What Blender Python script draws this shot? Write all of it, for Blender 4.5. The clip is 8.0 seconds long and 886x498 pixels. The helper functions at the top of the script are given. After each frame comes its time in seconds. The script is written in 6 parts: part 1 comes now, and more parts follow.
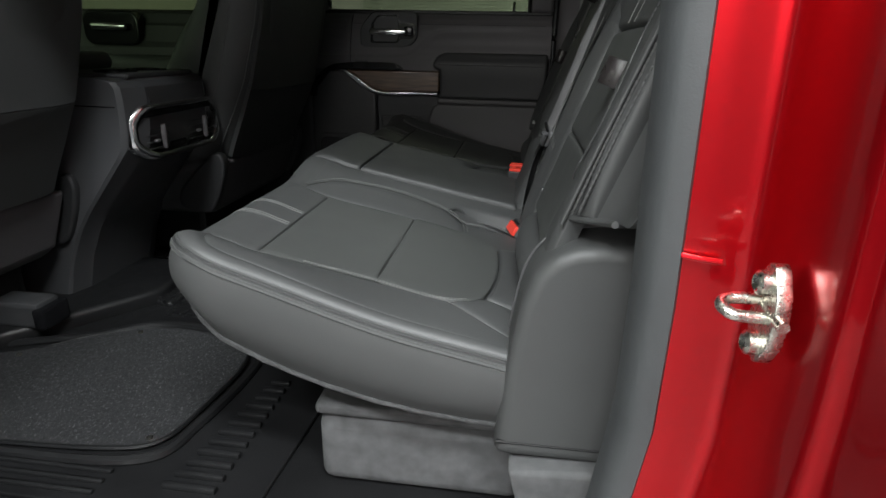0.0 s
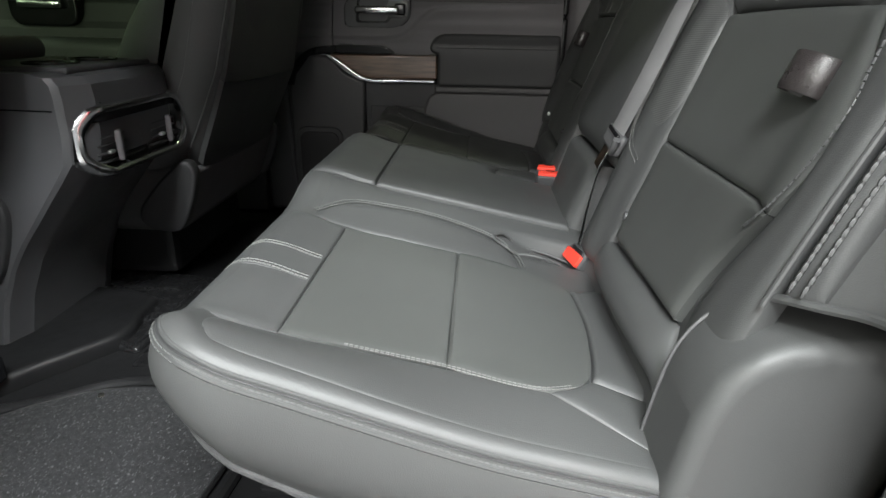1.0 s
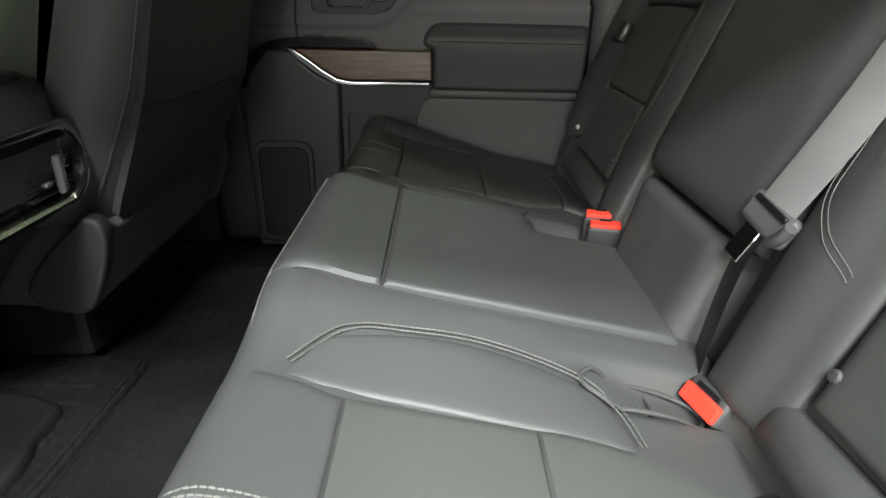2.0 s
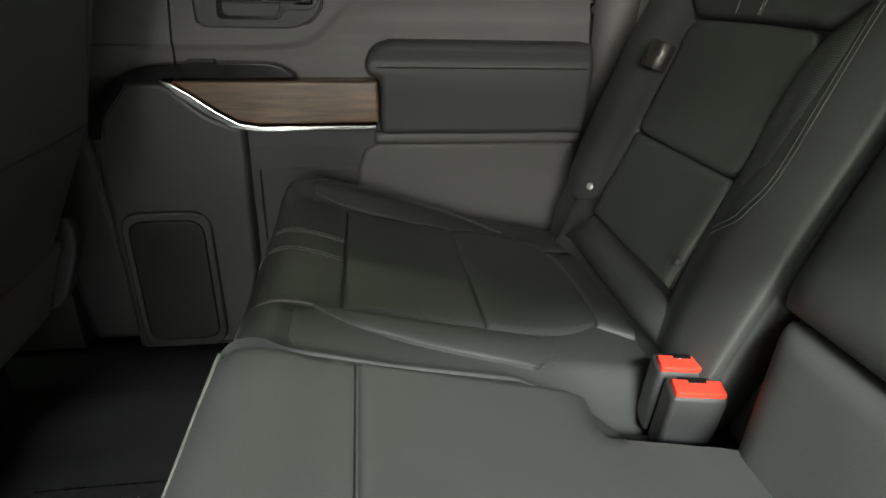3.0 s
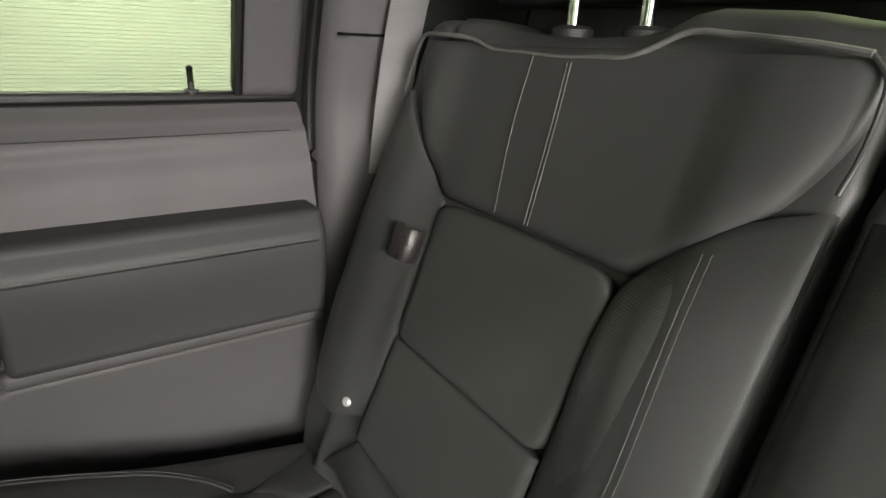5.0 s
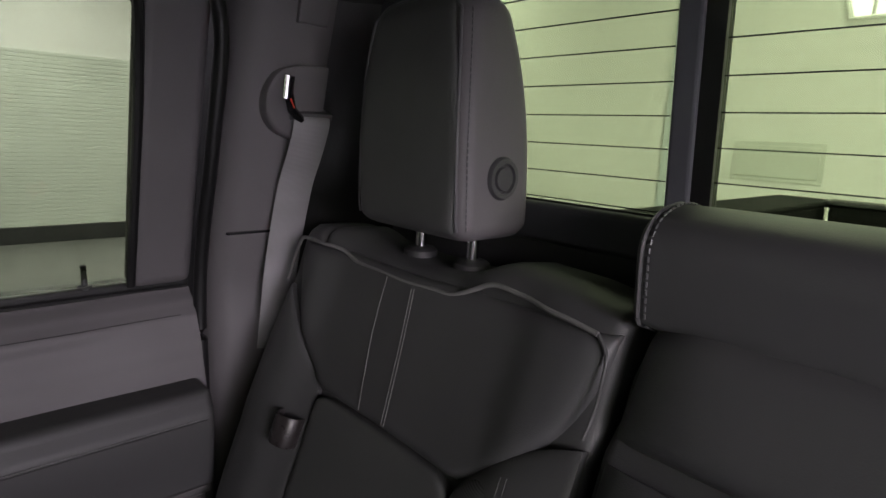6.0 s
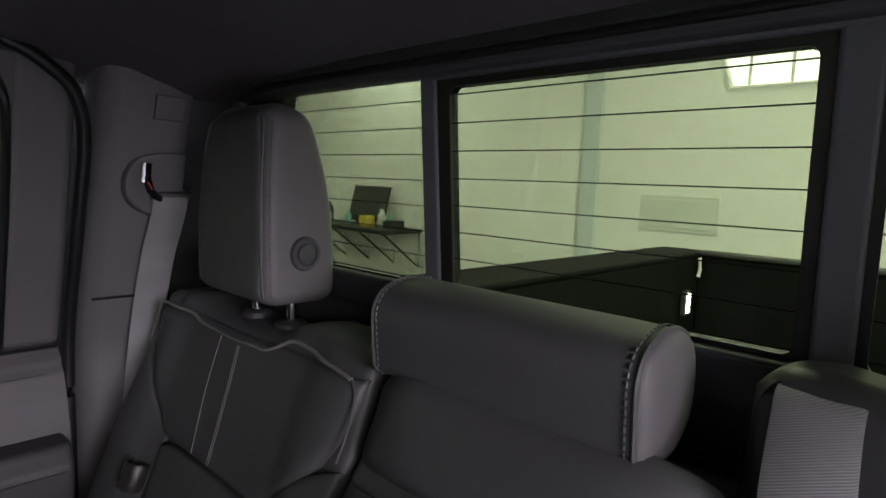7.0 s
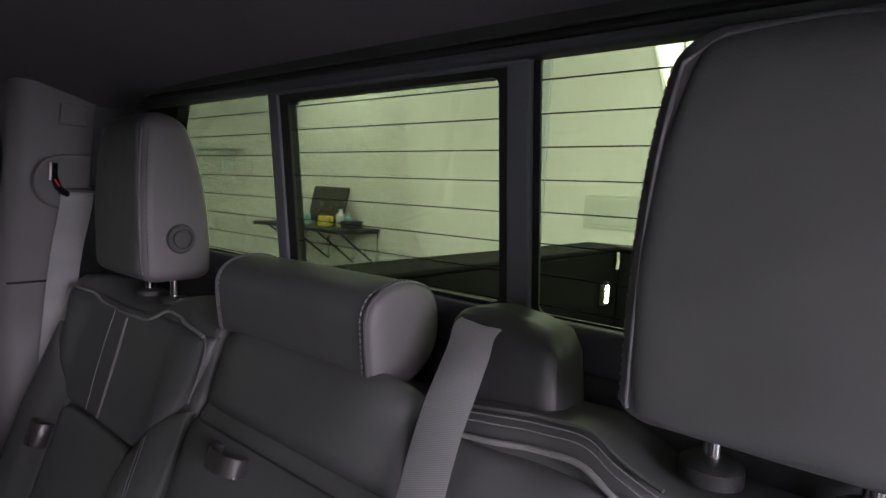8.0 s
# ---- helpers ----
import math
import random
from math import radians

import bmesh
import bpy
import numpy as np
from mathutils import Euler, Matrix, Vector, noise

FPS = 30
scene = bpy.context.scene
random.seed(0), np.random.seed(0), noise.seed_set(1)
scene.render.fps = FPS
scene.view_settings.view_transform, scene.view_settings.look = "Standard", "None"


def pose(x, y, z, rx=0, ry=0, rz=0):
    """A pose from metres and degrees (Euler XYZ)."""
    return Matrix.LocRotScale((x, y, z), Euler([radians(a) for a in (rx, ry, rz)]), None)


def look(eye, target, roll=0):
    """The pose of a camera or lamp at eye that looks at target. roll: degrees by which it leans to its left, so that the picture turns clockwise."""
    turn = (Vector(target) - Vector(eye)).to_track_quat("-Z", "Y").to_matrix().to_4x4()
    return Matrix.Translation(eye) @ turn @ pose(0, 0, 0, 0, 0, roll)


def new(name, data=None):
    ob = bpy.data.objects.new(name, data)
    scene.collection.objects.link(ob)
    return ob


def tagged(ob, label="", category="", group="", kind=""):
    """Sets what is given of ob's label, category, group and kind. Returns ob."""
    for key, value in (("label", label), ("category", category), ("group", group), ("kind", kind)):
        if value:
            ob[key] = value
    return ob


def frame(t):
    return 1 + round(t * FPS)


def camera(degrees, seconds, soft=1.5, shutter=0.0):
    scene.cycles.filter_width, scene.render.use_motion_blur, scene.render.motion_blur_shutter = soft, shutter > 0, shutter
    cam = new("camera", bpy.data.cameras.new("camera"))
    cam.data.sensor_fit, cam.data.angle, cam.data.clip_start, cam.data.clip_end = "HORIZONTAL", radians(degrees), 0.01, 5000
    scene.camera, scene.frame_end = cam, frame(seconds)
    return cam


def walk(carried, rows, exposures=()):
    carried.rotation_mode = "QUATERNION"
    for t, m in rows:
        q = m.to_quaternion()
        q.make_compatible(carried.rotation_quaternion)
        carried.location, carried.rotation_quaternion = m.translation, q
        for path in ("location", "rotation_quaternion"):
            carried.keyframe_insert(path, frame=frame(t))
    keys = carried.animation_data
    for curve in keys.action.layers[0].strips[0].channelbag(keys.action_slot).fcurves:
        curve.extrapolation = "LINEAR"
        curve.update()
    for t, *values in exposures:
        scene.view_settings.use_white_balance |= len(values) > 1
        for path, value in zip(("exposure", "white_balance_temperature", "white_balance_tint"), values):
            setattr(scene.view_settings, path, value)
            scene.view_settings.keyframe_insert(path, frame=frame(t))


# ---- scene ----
cam = camera(76.11, 8.0)
PATH = [
    (0, (0.3278, -1.2271, 0.6169), (0.2065, -0.2948, 0.2760), 1.17),
    (0.5, (0.2044, -1.1309, 0.6111), (0.1077, -0.1987, 0.2622), 1.10),
    (1, (0.1734, -1.0137, 0.6236), (0.1230, -0.0875, 0.2500), 1.04),
    (1.5, (0.1304, -0.8346, 0.6331), (0.1125, 0.0836, 0.2375), 1.10),
    (1.7, (0.1051, -0.7646, 0.6388), (0.0994, 0.1510, 0.2368), 1.33),
    (2.8, (0.0223, -0.3081, 0.6642), (0.1190, 0.5939, 0.2434), 1.27),
    (3, (0.0272, -0.2285, 0.6658), (0.1596, 0.6700, 0.2473), 1.54),
    (3.5, (0.0500, -0.0865, 0.6752), (0.2637, 0.7934, 0.2508), 1.37),
    (4, (0.0887, -0.0155, 0.6532), (0.4130, 0.8329, 0.2350), 1.78),
    (4.5, (0.1291, 0.0310, 0.7112), (0.5532, 0.8475, 0.3196), 2.38),
    (5, (0.1378, 0.0453, 0.7955), (0.6717, 0.8164, 0.4485), 2.77),
    (5.2, (0.1405, 0.0455, 0.8278), (0.7023, 0.8054, 0.5007), 2.52),
    (6.3, (0.1427, -0.0979, 0.9706), (0.8328, 0.6089, 0.8149), 2.79),
    (6.5, (0.1516, -0.1423, 0.9814), (0.8540, 0.5560, 0.8435), 2.60),
    (7, (0.1707, -0.2399, 0.9904), (0.9048, 0.4304, 0.8822), 2.69),
    (7.5, (0.1665, -0.3463, 1.0063), (0.9272, 0.2924, 0.8905), 2.73),
    (8, (0.1769, -0.4636, 0.9894), (0.9427, 0.1711, 0.8858), 2.58),
]
EXPOSURES = [
    (0.0, 0.1, 6500, 9), (0.5, 0.97, 6500, 10), (1.0, 1.12, 6600, 9), (1.7, 1.43, 6700, 7), (2.8, 2.05, 6900, 4), (3.5, 2.40, 6950, 0),
    (4.5, 2.87, 7000, 3), (5.2, 3.03, 6800, 18), (6.3, 1.63, 6250, 28), (7.0, 1.67, 6200, 29), (8.0, 1.80, 6150, 30),
]
walk(cam, [(t, look(e, g, r)) for t, e, g, r in PATH], EXPOSURES)

# ---- light: ceiling panels of the garage, grey daylight round it ----
world = bpy.data.worlds.new("garage_air")
scene.world = world
world.use_nodes = True
world.node_tree.nodes["Background"].inputs["Color"].default_value = (0.8, 0.9, 1.0, 1)
world.node_tree.nodes["Background"].inputs["Strength"].default_value = 0.4

GX0, GX1, GY0, GY1, GZ0, GZ1 = -5.2, 4.6, -5.4, 8.8, -0.68, 3.0
LAMPS = [(0.9, -2.2, 140), (-0.2, -3.0, 145), (-1.8, -4.2, 30), (-3.3, 0.3, 60), (-3.3, -2.6, 50), (0.6, 3.2, 10), (3.0, 0.8, 20), (3.6, -2.6, 8), (3.6, 4.6, 28), (1.0, 7.2, 32)]


def ceiling_lamp(x, y, watts):
    data = bpy.data.lights.new("ceiling_lamp", "AREA")
    data.shape, data.size, data.size_y, data.energy = "RECTANGLE", 1.2, 0.3, watts
    data.color = (0.95, 1.0, 1.02)
    ob = new("ceiling_lamp", data)
    ob.matrix_world = pose(x, y, GZ1 - 0.09)
    return ob


for lx, ly, lw in LAMPS:
    ceiling_lamp(lx, ly, lw)

# added fill lamp on the unseen driver's side, in an opening made for it
FILL_X0, FILL_X1, FILL_Z0, FILL_Z1 = -4.2, 0.0, 1.05, 2.6
fill_data = bpy.data.lights.new("side_fill", "AREA")
fill_data.shape, fill_data.size, fill_data.size_y, fill_data.energy = "RECTANGLE", FILL_X1 - FILL_X0, FILL_Z1 - FILL_Z0, 165
fill_data.color = (1.0, 0.97, 0.95)
new("side_fill", fill_data).matrix_world = pose((FILL_X0 + FILL_X1) / 2, GY0 - 0.1, (FILL_Z1 + FILL_Z0) / 2, 90, 0, 0)


# ---- materials ----
def material(name, color, rough=0.5, metal=0.0, var=0.15, scale=6.0, fine=0.0, fine_scale=400.0, kind="noise",
             coat=0.0, rough_var=0.1, spec=0.5, stretch=(1, 1, 1), color2=None, per_object=0.0):
    """A surface with large-scale change of tone, fine relief and uneven gloss."""
    m = bpy.data.materials.new(name)
    m.use_nodes = True
    n, l = m.node_tree.nodes, m.node_tree.links
    b = n["Principled BSDF"]
    tc = n.new("ShaderNodeTexCoord")
    mp = n.new("ShaderNodeMapping")
    mp.inputs["Scale"].default_value = stretch
    l.new(tc.outputs["Object"], mp.inputs["Vector"])
    big = n.new("ShaderNodeTexNoise")
    big.inputs["Scale"].default_value, big.inputs["Detail"].default_value = scale, 6
    l.new(mp.outputs["Vector"], big.inputs["Vector"])
    ramp = n.new("ShaderNodeValToRGB")
    c2 = color2 or tuple(c * (1 - var) for c in color)
    ramp.color_ramp.elements[0].color = (*c2, 1)
    ramp.color_ramp.elements[1].color = (*(tuple(min(1, c * (1 + var)) for c in color) if not color2 else color), 1)
    ramp.color_ramp.elements[0].position, ramp.color_ramp.elements[1].position = 0.3, 0.7
    l.new(big.outputs["Fac"], ramp.inputs["Fac"])
    l.new(ramp.outputs["Color"], b.inputs["Base Color"])
    b.inputs["Metallic"].default_value, b.inputs["Specular IOR Level"].default_value = metal, spec
    b.inputs["Coat Weight"].default_value = coat
    b.inputs["Coat Roughness"].default_value = 0.05
    rr = n.new("ShaderNodeMapRange")
    rr.inputs["To Min"].default_value, rr.inputs["To Max"].default_value = max(0.02, rough - rough_var), min(1, rough + rough_var)
    mid = n.new("ShaderNodeTexNoise")
    mid.inputs["Scale"].default_value, mid.inputs["Detail"].default_value = scale * 5, 4
    l.new(mp.outputs["Vector"], mid.inputs["Vector"])
    l.new(mid.outputs["Fac"], rr.inputs["Value"])
    l.new(rr.outputs["Result"], b.inputs["Roughness"])
    if fine:
        if kind == "voronoi":
            t = n.new("ShaderNodeTexVoronoi")
            out = t.outputs["Distance"]
        elif kind == "wave":
            t = n.new("ShaderNodeTexWave")
            t.bands_direction = "DIAGONAL"
            out = t.outputs["Fac"]
        else:
            t = n.new("ShaderNodeTexNoise")
            t.inputs["Detail"].default_value = 3
            out = t.outputs["Fac"]
        t.inputs["Scale"].default_value = fine_scale
        l.new(mp.outputs["Vector"], t.inputs["Vector"])
        bump = n.new("ShaderNodeBump")
        bump.inputs["Strength"].default_value, bump.inputs["Distance"].default_value = fine, 0.001
        l.new(out, bump.inputs["Height"])
        big_bump = n.new("ShaderNodeBump")
        big_bump.inputs["Strength"].default_value, big_bump.inputs["Distance"].default_value = 0.12, 0.004
        l.new(mid.outputs["Fac"], big_bump.inputs["Height"])
        l.new(big_bump.outputs["Normal"], bump.inputs["Normal"])
        l.new(bump.outputs["Normal"], b.inputs["Normal"])
    return m


LEATHER = material("black_leather", (0.050, 0.051, 0.051), 0.53, var=0.14, scale=3, fine=0.11, fine_scale=900, kind="voronoi", rough_var=0.05)
LEATHER_PERF = material("perforated_leather", (0.0535, 0.0555, 0.0535), 0.52, var=0.10, scale=3, fine=0.07, fine_scale=700, kind="voronoi", rough_var=0.05)
LEATHER_RIBBED = material("perforated_ribbed_leather", (0.057, 0.058, 0.057), 0.5, var=0.08, scale=3, fine=0.17, fine_scale=300, kind="wave", stretch=(0, 0, 1), rough_var=0.05)
VINYL = material("black_vinyl", (0.066, 0.066, 0.068), 0.5, var=0.1, scale=4, fine=0.12, fine_scale=900, kind="voronoi", rough_var=0.06)
# TRIM darkened for the lower door: the cushion's shadow put into its colour
SHADED_TRIM = material("shaded_grey_trim", (0.074, 0.071, 0.073), 0.55, var=0.1, scale=4, fine=0.12, fine_scale=1000, kind="voronoi", rough_var=0.06)
ARM_LEATHER = material("black_armrest_leather", (0.041, 0.041, 0.042), 0.54, var=0.12, scale=3, fine=0.1, fine_scale=900, kind="voronoi", rough_var=0.05)
PLASTIC = material("grained_black_plastic", (0.04, 0.04, 0.042), 0.55, var=0.12, scale=5, fine=0.35, fine_scale=1100, kind="voronoi", rough_var=0.08)
TRIM = material("soft_grey_trim", (0.092, 0.086, 0.090), 0.6, var=0.1, scale=4, fine=0.15, fine_scale=1000, kind="voronoi", rough_var=0.06)
CONSOLE = material("grained_console_plastic", (0.054, 0.054, 0.057), 0.45, var=0.12, scale=5, fine=0.2, fine_scale=1100, kind="voronoi", rough_var=0.08)
DARK_PLASTIC = material("matte_dark_plastic", (0.024, 0.024, 0.025), 0.5, var=0.12, scale=5, fine=0.35, fine_scale=1100, kind="voronoi", rough_var=0.08)
FRAME = material("dark_grey_frame_plastic", (0.046, 0.047, 0.054), 0.5, var=0.1, scale=5, fine=0.2, fine_scale=1100, kind="voronoi", rough_var=0.06)
MULLION = material("blue_grey_post_plastic", (0.078, 0.080, 0.092), 0.5, var=0.08, scale=5, fine=0.15, fine_scale=1100, kind="voronoi", rough_var=0.05)
GLOSS = material("gloss_black", (0.008, 0.008, 0.009), 0.20, var=0.1, scale=8, rough_var=0.06, spec=0.3)
SEAL = material("grey_seal_rubber", (0.049, 0.052, 0.054), 0.6, var=0.1, scale=9, fine=0.2, fine_scale=500)
RUBBER = material("black_rubber", (0.009, 0.009, 0.0095), 0.40, var=0.25, scale=9, fine=0.3, fine_scale=500, rough_var=0.1, spec=0.35)
LINER = material("glossy_black_liner", (0.010, 0.010, 0.0105), 0.27, var=0.2, scale=8, fine=0.08, fine_scale=400, rough_var=0.06)
CARPET = material("charcoal_carpet", (0.014, 0.014, 0.0155), 0.95, color2=(0.004, 0.004, 0.0045), scale=120, fine=1.0, fine_scale=700, rough_var=0.03)


def add_specks(m, light, scale, lo, hi):
    """Light fibre ends scattered over a dark pile."""
    n, l = m.node_tree.nodes, m.node_tree.links
    base = n["Principled BSDF"].inputs["Base Color"]
    tc = n.new("ShaderNodeTexCoord")
    mp = n.new("ShaderNodeMapping")
    mp.inputs["Scale"].default_value = (1.0, 0.55, 1.0)
    mp.inputs["Rotation"].default_value = (0, 0, 0.6)
    tex = n.new("ShaderNodeTexNoise")
    tex.inputs["Scale"].default_value, tex.inputs["Detail"].default_value, tex.inputs["Roughness"].default_value = scale, 4, 0.75
    rng = n.new("ShaderNodeMapRange")
    rng.inputs["From Min"].default_value, rng.inputs["From Max"].default_value = lo, hi
    mix = n.new("ShaderNodeMix")
    mix.data_type = "RGBA"
    l.new(tc.outputs["Object"], mp.inputs["Vector"])
    l.new(mp.outputs["Vector"], tex.inputs["Vector"])
    l.new(tex.outputs["Fac"], rng.inputs["Value"])
    l.new(rng.outputs["Result"], mix.inputs["Factor"])
    l.new(base.links[0].from_socket, mix.inputs["A"])
    mix.inputs["B"].default_value = (*light, 1)
    l.new(mix.outputs["Result"], base)


add_specks(CARPET, (0.11, 0.11, 0.115), 330, 0.57, 0.70)
FELT = material("grey_felt", (0.085, 0.085, 0.087), 0.95, var=0.3, scale=30, fine=0.8, fine_scale=900, rough_var=0.03)
HEM_FELT = material("dark_felt_edging", (0.045, 0.045, 0.046), 0.95, var=0.3, scale=90, fine=0.8, fine_scale=900, rough_var=0.03)
THREAD = material("grey_thread", (0.14, 0.14, 0.136), 0.8, var=0.2, scale=200, rough_var=0.05)
RIB_THREAD = material("puffed_grey_thread", (0.082, 0.084, 0.081), 0.7, var=0.15, scale=200, rough_var=0.05)
DARK_THREAD = material("dark_grey_thread", (0.070, 0.072, 0.069), 0.8, var=0.2, scale=200, rough_var=0.05)
PIPING = material("pale_piping", (0.125, 0.125, 0.12), 0.6, var=0.15, scale=60, rough_var=0.05)
WEB = material("belt_webbing", (0.215, 0.21, 0.215), 0.6, var=0.1, scale=20, fine=0.3, fine_scale=430, kind="wave", stretch=(0.0, 0.35, 1), rough_var=0.05)


def add_ribs(m):
    """Puts the shade of the furrows between woven ribs into the webbing's colour."""
    n, l = m.node_tree.nodes, m.node_tree.links
    wave = [q for q in n if q.bl_idname == "ShaderNodeTexWave"][0]
    base = n["Principled BSDF"].inputs["Base Color"]
    mix = n.new("ShaderNodeMix")
    mix.data_type, mix.blend_type = "RGBA", "MULTIPLY"
    mix.inputs["Factor"].default_value = 0.3
    l.new(base.links[0].from_socket, mix.inputs["A"])
    l.new(wave.outputs["Color"], mix.inputs["B"])
    l.new(mix.outputs["Result"], base)


add_ribs(WEB)
CHROME = material("chrome", (0.75, 0.75, 0.76), 0.16, metal=1.0, var=0.04, scale=30, rough_var=0.05)
SATIN = material("satin_metal", (0.55, 0.56, 0.57), 0.3, metal=1.0, var=0.08, scale=40, rough_var=0.08)
STEEL = material("zinc_steel", (0.62, 0.60, 0.54), 0.28, metal=1.0, var=0.12, scale=60, fine=0.2, fine_scale=300, rough_var=0.1)
RED_PAINT = material("red_car_paint", (0.44, 0.003, 0.008), 0.32, metal=0.75, var=0.05, scale=3, coat=0.45, rough_var=0.03, spec=0.2)
WHITE_METAL = material("bright_steel", (0.7, 0.7, 0.7), 0.45, metal=0.5, var=0.08, scale=80)
SATIN_PLASTIC = material("satin_black_plastic", (0.03, 0.029, 0.03), 0.45, var=0.1, scale=8, fine=0.04, fine_scale=900, rough_var=0.05)
RED_PLASTIC = material("red_plastic", (0.75, 0.05, 0.03), 0.4, var=0.06, scale=50, rough_var=0.05)
HEADLINER = material("headliner_cloth", (0.064, 0.057, 0.063), 0.95, var=0.12, scale=5, fine=0.7, fine_scale=700, rough_var=0.03)
WOOD = material("walnut_veneer", (0.17, 0.095, 0.055), 0.35, scale=10, color2=(0.055, 0.03, 0.018), fine=0.2, fine_scale=60,
                stretch=(1.2, 14, 14), coat=0.3, rough_var=0.08)
WALL = material("white_wall_paint", (0.80, 0.80, 0.78), 0.7, var=0.04, scale=1.2, fine=0.0, fine_scale=120, rough_var=0.08)
PANEL_GREY = material("grey_panel_paint", (0.62, 0.64, 0.60), 0.6, var=0.05, scale=2)
PILASTER = material("pale_blue_grey_paint", (0.56, 0.61, 0.63), 0.7, var=0.05, scale=2, fine=0.2, fine_scale=120)
CONCRETE = material("grey_concrete", (0.22, 0.22, 0.215), 0.45, var=0.15, scale=1.5, fine=0.3, fine_scale=60)
DARK_WALL = material("dark_grey_wall_paint", (0.16, 0.16, 0.165), 0.7, var=0.08, scale=1.5, fine=0.2, fine_scale=120)
ROLLER = material("grey_green_steel_door", (0.62, 0.66, 0.60), 0.55, var=0.06, scale=2)
STRAP = material("dark_satin_strap", (0.022, 0.019, 0.019), 0.30, var=0.1, scale=30, fine=0.3, fine_scale=900)
BEDLINER = material("black_bed_liner", (0.004, 0.004, 0.004), 0.75, var=0.2, scale=12, fine=0.6, fine_scale=220, spec=0.15)
MATTE_BLACK = material("matte_black_metal", (0.02, 0.02, 0.02), 0.55, var=0.2, scale=20)
BLACK_CERAMIC = material("black_ceramic_glass_edge", (0.006, 0.006, 0.006), 0.45, var=0.1, scale=20, rough_var=0.03)
HEATER = material("dark_heater_track", (0.006, 0.006, 0.006), 0.9, var=0.1, scale=20, rough_var=0.03, spec=0.05)
WHITE_PLASTIC = material("white_plastic", (0.75, 0.75, 0.72), 0.45, var=0.05, scale=30)
YELLOW_PLASTIC = material("yellow_plastic", (0.7, 0.55, 0.08), 0.45, var=0.05, scale=30)
TEAL_PLASTIC = material("teal_plastic", (0.25, 0.5, 0.5), 0.4, var=0.05, scale=30)
SCREEN = material("dark_screen", (0.03, 0.028, 0.025), 0.2, var=0.3, scale=6)
BLUE_CLOTH = material("blue_cloth", (0.06, 0.09, 0.2), 0.9, var=0.3, scale=30)


def glowing(name, color, strength):
    m = bpy.data.materials.new(name)
    m.use_nodes = True
    b = m.node_tree.nodes["Principled BSDF"]
    b.inputs["Emission Color"].default_value, b.inputs["Emission Strength"].default_value = (*color, 1), strength
    return m


def tinted_glass(name, tint, gloss=0.06):
    m = bpy.data.materials.new(name)
    m.use_nodes = True
    n, l = m.node_tree.nodes, m.node_tree.links
    n.remove(n["Principled BSDF"])
    tr, gl, mix = n.new("ShaderNodeBsdfTransparent"), n.new("ShaderNodeBsdfGlossy"), n.new("ShaderNodeMixShader")
    tr.inputs["Color"].default_value = (*tint, 1)
    gl.inputs["Roughness"].default_value = 0.02
    fr = n.new("ShaderNodeFresnel")
    fr.inputs["IOR"].default_value = 1.45
    sc = n.new("ShaderNodeMath")
    sc.operation = "MULTIPLY"
    sc.inputs[1].default_value = gloss * 10
    l.new(fr.outputs["Fac"], sc.inputs[0])
    l.new(sc.outputs["Value"], mix.inputs["Fac"])
    l.new(tr.outputs["BSDF"], mix.inputs[1])
    l.new(gl.outputs["BSDF"], mix.inputs[2])
    l.new(mix.outputs["Shader"], n["Material Output"].inputs["Surface"])
    return m


LED = glowing("led_white", (0.95, 1.0, 0.95), 14)
PANEL_LIGHT = glowing("lamp_diffuser", (1.0, 0.97, 0.93), 5)
# glow for the panel that imitates a reflection
REFLECTION_GLOW = glowing("reflection_glow", (0.93, 0.98, 1.0), 1.7)
DOOR_GLASS = tinted_glass("pale_green_door_glass", (0.46, 0.49, 0.405), 0.04)
FRONT_GLASS = tinted_glass("pale_green_front_glass", (0.52, 0.60, 0.48), 0.04)
GREEN_GLASS = tinted_glass("green_privacy_glass", (0.415, 0.465, 0.335), 0.04)


# ---- helpers for meshes ----
def finish(bm, mat, name, smooth=True, angle=40):
    bmesh.ops.recalc_face_normals(bm, faces=bm.faces)
    me = bpy.data.meshes.new(name)
    if smooth:
        for f in bm.faces:
            f.smooth = True
        for e in bm.edges:
            if len(e.link_faces) == 2 and e.calc_face_angle(0) > radians(angle):
                e.smooth = False
    bm.to_mesh(me)
    bm.free()
    me.materials.append(mat)
    return me


def part(name, bm, mat, parent=None, label="", smooth=True, angle=40):
    """Links a bmesh as one mesh object under a thing or under a part."""
    ob = new(name, finish(bm, mat, name, smooth, angle))
    if parent:
        ob.parent = parent
    if label:
        ob["label"] = label
    return ob


def thing(name, label, category, group="", kind="", at=(0, 0, 0)):
    ob = new(name)
    ob.location = at
    ob.empty_display_size = 0.05
    return tagged(ob, label, category, group, kind)


def solid(name, bm, mat, label, category, kind="", smooth=True, angle=40, group=""):
    return tagged(part(name, bm, mat, None, "", smooth, angle), label, category, group, kind)


def flatten(bm, r):
    """Keeps large faces flat beside rounded edges."""
    big = [f for f in bm.faces if f.calc_area() > max(0.0004, 20 * r * r)]
    if big:
        bmesh.ops.inset_individual(bm, faces=big, thickness=min(0.002, r * 0.4), use_even_offset=True)


